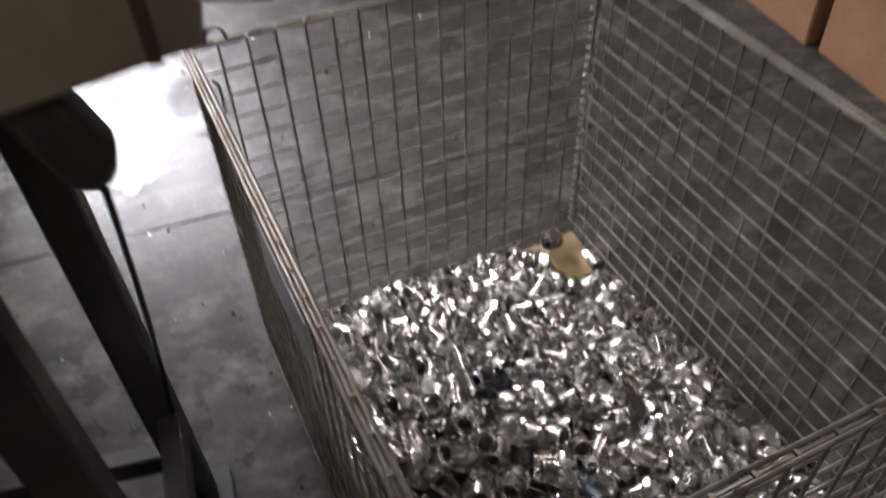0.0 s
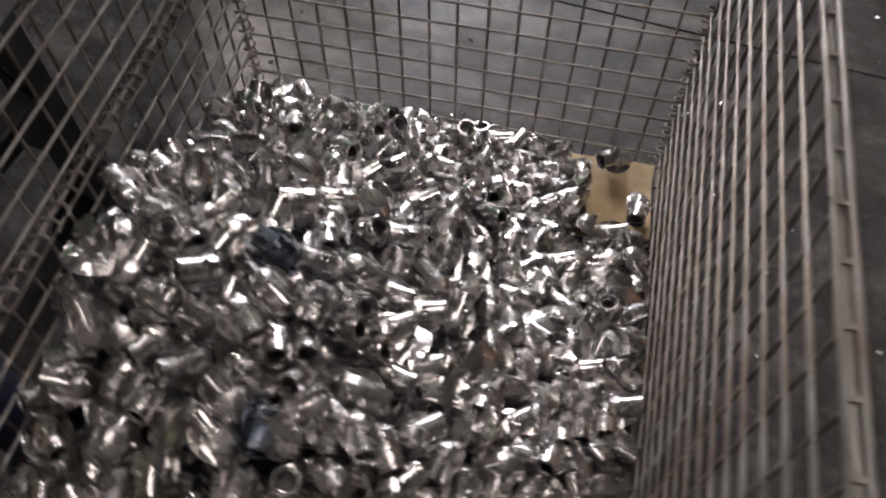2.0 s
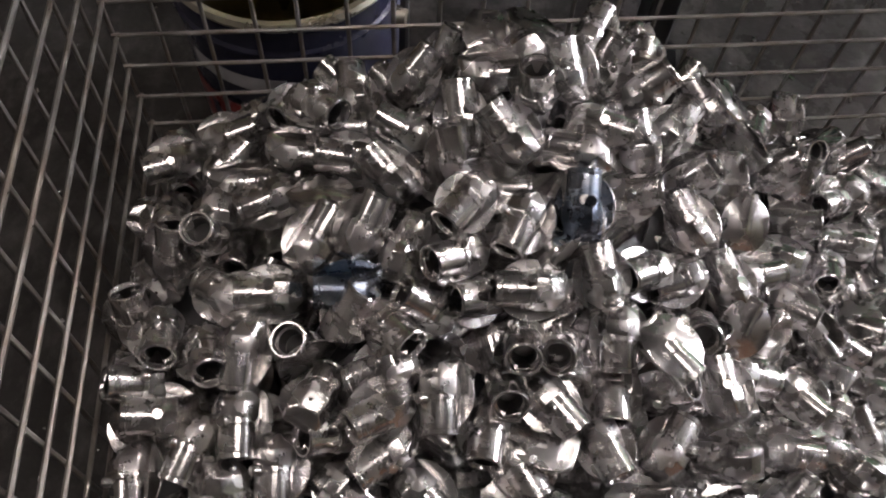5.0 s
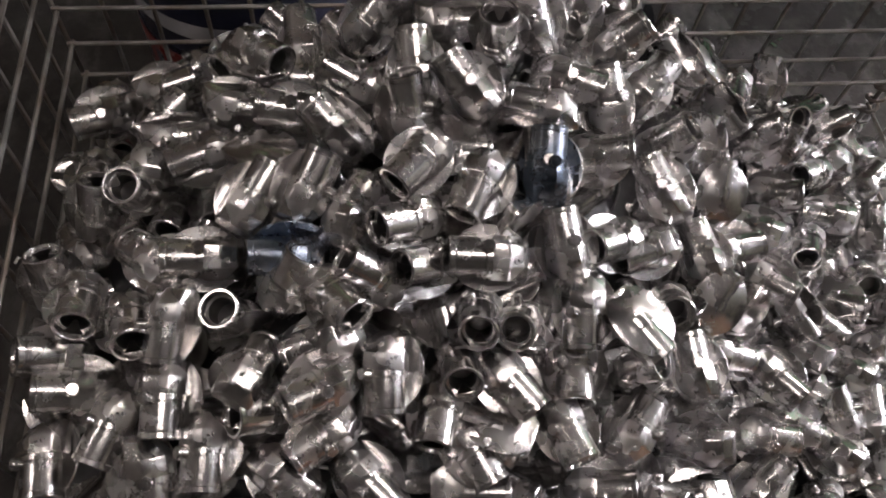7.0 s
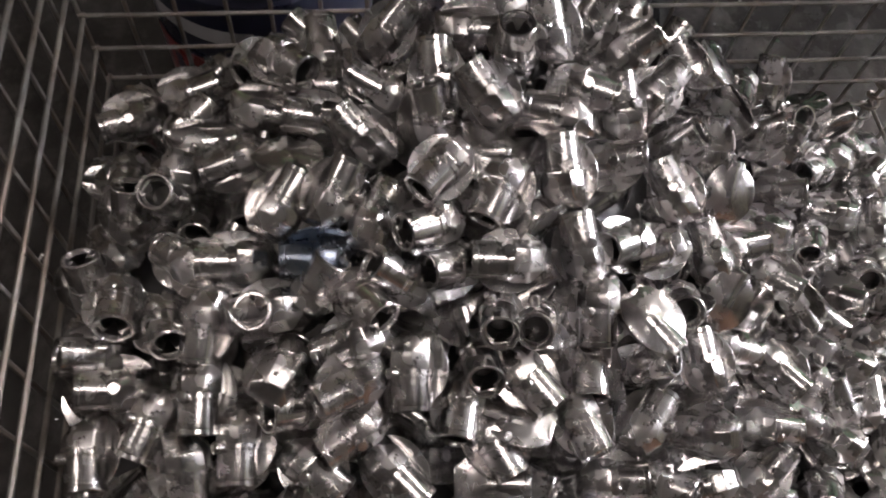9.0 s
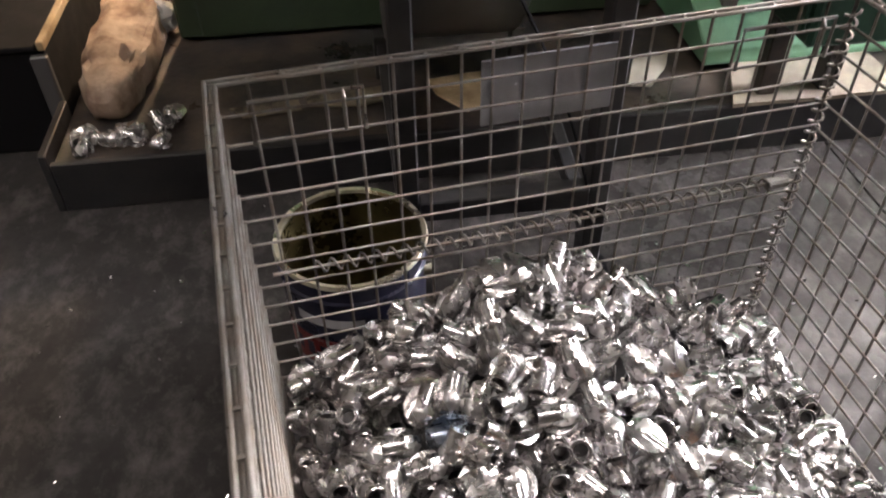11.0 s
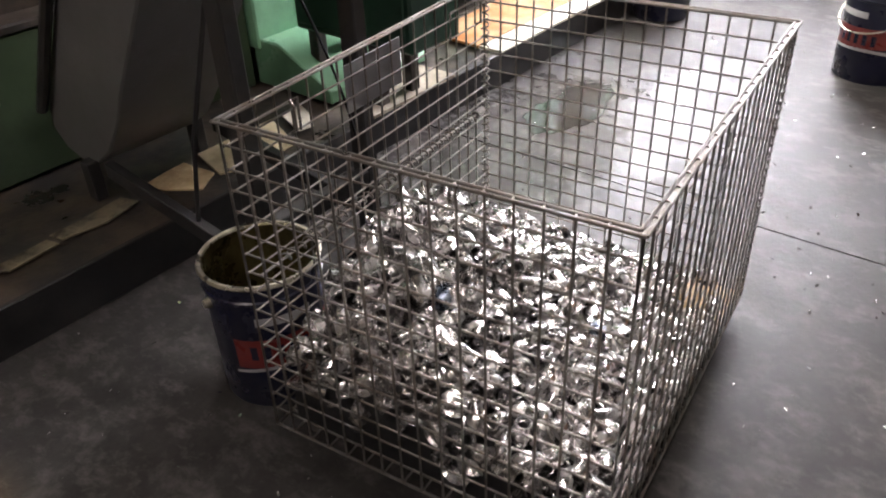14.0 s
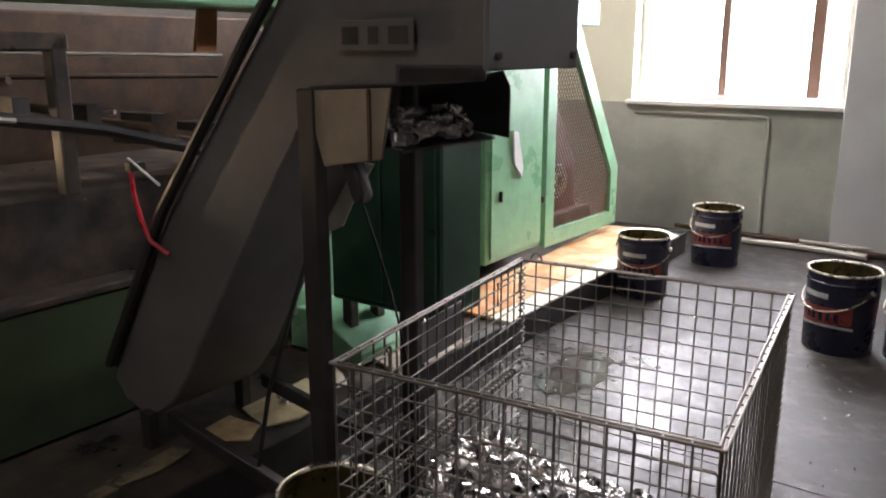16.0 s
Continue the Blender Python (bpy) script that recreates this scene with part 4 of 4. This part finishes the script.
lay(0.194, 0.055, 0.290, 26, 19, 178)
lay(0.233, 0.097, 0.332, 100, 69, 157)
lay(0.238, 0.068, 0.311, -29, 59, -19)
lay(0.277, 0.211, 0.375, -42, 20, -34)
lay(0.276, 0.254, 0.389, -58, 28, -31)
lay(0.264, 0.352, 0.401, 21, -4, 135)
lay(0.285, 0.405, 0.392, -18, -14, 150)
lay(0.269, 0.464, 0.391, 32, 28, 4)
lay(0.245, 0.513, 0.369, -15, 17, -98)
lay(0.258, 0.587, 0.332, 47, 17, 20)
lay(0.309, 0.338, 0.377, 20, 20, 115)
lay(0.302, 0.296, 0.370, 15, -2, -28)
lay(0.342, 0.405, 0.372, 28, 1, 85)
lay(0.321, 0.479, 0.345, 20, 26, 8)
lay(0.309, 0.440, 0.370, 89, -34, -52)
lay(0.310, 0.522, 0.331, 23, 21, 116)
lay(0.307, 0.565, 0.308, 20, 1, 107)
lay(0.298, 0.636, 0.272, 30, 10, 11)
lay(0.241, 0.659, 0.298, 168, 36, -14)
lay(0.190, 0.763, 0.214, -36, 23, -109)
lay(0.245, 0.724, 0.228, 38, -11, 56)
lay(0.243, 0.812, 0.171, -28, 20, 151)
lay(0.186, 0.869, 0.149, 37, -12, 67)
lay(0.298, 0.724, 0.220, -57, 8, -132)
lay(0.271, 0.900, 0.130, -55, 38, 153)
lay(0.187, 0.946, 0.117, 34, 30, -3)
lay(0.106, 0.893, 0.145, 1, -22, 64)
lay(0.115, 0.797, 0.200, -27, 44, -40)
lay(0.125, 0.757, 0.233, -16, 41, -98)
lay(0.194, 0.657, 0.307, 76, 39, -14)
lay(0.206, 0.597, 0.339, -35, 51, -91)
lay(0.314, 0.138, 0.336, 19, -23, 49)
lay(0.314, 0.172, 0.342, 28, 9, 92)
lay(0.303, 0.033, 0.297, -18, 61, 9)
lay(0.342, 0.067, 0.318, 22, 20, -177)
lay(0.363, 0.110, 0.316, 11, 23, -164)
lay(0.367, 0.155, 0.333, -45, -22, 171)
lay(0.342, 0.243, 0.350, -25, 48, -48)
lay(0.363, 0.281, 0.353, -17, 15, -145)
lay(0.345, 0.308, 0.355, 21, 39, 74)
lay(0.338, 0.354, 0.357, 29, 26, 112)
lay(0.385, 0.397, 0.334, -10, 35, 167)
lay(0.392, 0.427, 0.326, -3, 49, 152)
lay(0.371, 0.489, 0.328, -15, -25, 174)
lay(0.364, 0.588, 0.288, -46, 46, 161)
lay(0.348, 0.637, 0.270, 157, 33, -37)
lay(0.391, 0.272, 0.332, 22, -15, 102)
lay(0.418, 0.322, 0.332, -27, -20, 176)
lay(0.426, 0.264, 0.336, 53, 8, 115)
lay(0.418, 0.204, 0.326, -19, -30, -21)
lay(0.419, 0.380, 0.317, -12, 35, 176)
lay(0.426, 0.417, 0.312, -10, -9, -144)
lay(0.460, 0.467, 0.284, -19, 0, -163)
lay(0.413, 0.482, 0.293, -14, -1, 171)
lay(0.406, 0.540, 0.278, -36, 48, -104)
lay(0.400, 0.615, 0.240, 36, 16, 6)
lay(0.395, 0.714, 0.195, -43, 4, -145)
lay(0.375, 0.832, 0.133, 34, -14, 46)
lay(0.461, 0.791, 0.129, 31, -12, 38)
lay(0.449, 0.687, 0.173, -20, -6, -101)
lay(0.463, 0.612, 0.219, 44, -37, 61)
lay(0.457, 0.531, 0.250, -33, 3, -38)
lay(0.459, 0.408, 0.305, 168, -3, 64)
lay(0.476, 0.376, 0.282, 46, -9, -154)
lay(0.451, 0.264, 0.311, 74, -7, 120)
lay(0.421, 0.143, 0.312, -2, -14, 177)
lay(0.439, 0.106, 0.296, -19, -10, 156)
lay(0.455, 0.053, 0.277, -42, -2, -175)
lay(0.403, 0.069, 0.297, 40, 17, 92)
lay(0.376, 0.047, 0.297, 25, 32, 100)
lay(0.475, 0.123, 0.290, 32, -25, -177)
lay(0.459, 0.176, 0.293, -20, -15, 176)
lay(0.484, 0.231, 0.283, -7, -2, -134)
lay(0.492, 0.299, 0.286, -19, -9, -139)
lay(0.508, 0.379, 0.282, 168, 7, -96)
lay(0.437, 0.218, 0.303, 21, 31, 108)
lay(0.445, 0.360, 0.299, -2, 2, 165)
lay(0.503, 0.498, 0.234, -13, 15, -98)
lay(0.507, 0.607, 0.189, 8, -14, 93)
lay(0.498, 0.679, 0.162, 8, 12, -53)
lay(0.519, 0.760, 0.129, -34, 32, 149)
lay(0.102, 0.511, 0.399, -15, 45, -44)
lay(0.103, 0.392, 0.404, -75, 5, -96)
lay(0.072, 0.318, 0.365, -31, 33, -51)
lay(0.120, 0.474, 0.413, 52, 41, 12)

# one resting casting has a blue reflection painted into its colour
casting(pose(0.314, 0.245, 0.360, 80, 5, 90), "casting lying in the heap with a painted blue reflection", blue=True)
LAID.append(Vector((.322, .254, .365)))


def is_free(c):
    """Whether a centre leaves room for the castings of the open face, beside or beneath them."""
    return not any((c[0] - q.x) ** 2 + (c[1] - q.y) ** 2 + (c[2] - q.z) ** 2 < .046 ** 2 or ((c[0] - q.x) ** 2 + (c[1] - q.y) ** 2 < .042 ** 2 and c[2] > q.z - .035) for q in LAID)


centres = [c for c in packed(5, 800, .057) if not (c[0] > .655 and c[1] > .83) and is_free(c)]
order = sorted(range(len(centres)), key=lambda i: (heap_height(*centres[i][:2]) - centres[i][2] > .034) * 10 + math.hypot(centres[i][0] - .36, centres[i][1] - .40))
rng = random.Random(31)
poses = [tumbled(centres[i], rng) for i in order]
for m in poses[:185]:
    casting(m)
rest = bmesh.new()
for m in poses[185:]:
    for me in (ME_B, ME_K, ME_P, ME_S):
        n0 = len(rest.verts)
        rest.from_mesh(me)
        rest.verts.ensure_lookup_table()
        for v in rest.verts[n0:]:
            v.co = m @ v.co
heap = new("castings_heap", mesh_of("castings_heap", rest, CAST, 35))
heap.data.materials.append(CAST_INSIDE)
tagged(heap, "heap of bright cast aluminium fittings filling the basket", "castings", kind="stuff")
# added dark sheet below the castings, in place of shade in the gaps
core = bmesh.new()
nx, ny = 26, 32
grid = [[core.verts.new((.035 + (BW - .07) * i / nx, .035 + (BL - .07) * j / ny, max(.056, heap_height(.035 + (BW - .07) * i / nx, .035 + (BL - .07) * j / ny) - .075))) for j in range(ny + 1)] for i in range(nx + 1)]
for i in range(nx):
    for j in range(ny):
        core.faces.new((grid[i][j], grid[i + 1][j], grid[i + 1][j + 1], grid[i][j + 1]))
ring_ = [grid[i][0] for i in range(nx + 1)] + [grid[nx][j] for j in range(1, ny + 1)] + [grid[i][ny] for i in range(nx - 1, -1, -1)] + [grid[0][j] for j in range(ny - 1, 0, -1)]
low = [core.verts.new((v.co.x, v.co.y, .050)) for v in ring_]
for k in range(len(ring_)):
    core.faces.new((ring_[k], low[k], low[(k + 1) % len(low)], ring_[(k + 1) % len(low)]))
dark = new("buried_castings", mesh_of("buried_castings", core, HEAP_SHADE))
tagged(dark, "dark sheet under the castings that stands in for shaded gaps", "castings", kind="stuff")

# loose castings on the tray and in the chute
rng = random.Random(77)
for i in range(14):
    casting(ROOM @ tumbled((rng.uniform(-1.02, -.86), rng.uniform(-.56, -.25), .158), rng), "bright casting fallen on the dark tray", "castings on the tray")
for u, v in ((-1.02, .78), (-1.05, .80)):
    casting(ROOM @ tumbled((u, v, .163), rng), "greasy casting lying on the cardboard sheet", "castings on the tray")
for i in range(26):
    v = VA + .03 + (VB - VA - .06) * ((i * 7) % 13) / 12
    u = -.062 - .045 * (i // 9) - .01 * rng.random()
    casting(ROOM @ tumbled((u, v, 1.250 + .022 * (i // 13) + .16 * (-.06 - u) + .008 * rng.random()), rng), "casting waiting in the conveyor chute", "castings in the chute")
casting(pose(.71, .955, .092, 0, 10, 35), "bright casting lying on the cardboard", "castings in the basket")
casting(pose(.755, .86, .085, 60, 10, 80), "bright casting lying on the cardboard", "castings in the basket")


# ---- what moves ----
def fall(stops, last):
    """Rows of a casting that drops from the chute, tumbles down the heap and stays."""
    rows = [(t, pose(*p, 0, 0, a) @ pose(0, 0, 0, r, 0, 0) @ pose(0, 0, 0, 0, b, 0)) for t, p, a, b, r in stops]
    return rows + [(last, rows[-1][1])]


def motions():
    lip = (ROOM @ Vector((-.045, .40, 1.262)))[:]
    one = casting(pose(*lip), "bright casting that drops from the chute", "falling castings")
    walk(one, fall([(0, lip, 20, 0, 0), (3.70, lip, 20, 0, 0), (3.80, (.16, .43, .95), 35, 30, 20), (3.90, (.184, .43, .58), 60, 60, 40), (4.0, (.19, .435, .44), 90, 80, 70),
                    (4.1, (.262, .44, .435), 130, 60, 110), (4.2, (.30, .457, .415), 165, 30, 140), (4.4, (.36, .50, .375), 200, 12, 170), (4.6, (.392, .53, .345), 215, 8, 185)], 16.0))
    lip2 = (ROOM @ Vector((-.045, .47, 1.262)))[:]
    two = casting(pose(*lip2), "bright casting that drops from the chute", "falling castings")
    walk(two, fall([(0, lip2, -30, 0, 0), (3.90, lip2, -30, 0, 0), (4.0, (.15, .37, .95), -50, 30, 10), (4.1, (.17, .31, .60), -75, 55, 30), (4.2, (.17, .296, .425), -100, 60, 55),
                    (4.35, (.15, .255, .405), -130, 30, 40), (4.5, (.135, .215, .385), -140, 10, 20)], 16.0))
    lip3 = (ROOM @ Vector((-.045, .54, 1.262)))[:]
    three = casting(pose(*lip3), "bright casting that drops from the chute", "falling castings")
    walk(three, [(t, pose(*p, r, b, a)) for t, p, a, b, r in (
        (0, lip3, 70, 0, 60), (7.05, lip3, 70, 0, 60), (7.15, (.16, .42, 1.20), 75, 5, 70), (7.25, (0.202, 0.381, 0.970), 80, 10, 80), (7.33, (0.237, 0.361, 0.680), 82, 10, 90),
        (7.4, (0.256, 0.348, 0.425), 84, 11, 98), (7.5, (0.252, 0.313, 0.427), 40, 0, 70), (7.6, (0.284, 0.283, 0.408), -25, 20, 32), (7.7, (0.318, 0.280, 0.396), -46, 22, -3),
        (7.8, (0.339, 0.259, 0.384), 5, 38, 30), (7.9, (0.349, 0.218, 0.367), 62, 16, 40), (8.0, (0.360, 0.199, 0.345), 93, 2, 27), (8.2, (0.360, 0.203, 0.338), 95, -5, 27), (16.0, (0.360, 0.203, 0.338), 95, -5, 27))])
    # the sliding casting carries the painted blue reflection as well
    blued = casting(pose(0.275, 0.464, 0.396, 16, 31, -6), "casting with a painted blue reflection that slides down the heap", "falling castings", blue=True)
    walk(blued, [(t, pose(*p, r, b, a)) for t, p, a, b, r in (
        (0, (0.272, 0.461, 0.394), -6, 31, 16), (7.5, (0.272, 0.461, 0.394), -6, 31, 16), (7.6, (0.284, 0.467, 0.407), -20, 47, 33), (7.7, (0.370, 0.466, 0.368), -60, 27, 46),
        (7.8, (0.425, 0.424, 0.345), -97, 10, 67), (7.9, (0.470, 0.432, 0.322), -126, 1, 129), (8.0, (0.514, 0.443, 0.290), -145, -2, 183), (8.2, (0.572, 0.461, 0.225), -155, -1, 196), (16.0, (0.572, 0.461, 0.225), -155, -1, 196))])


motions()
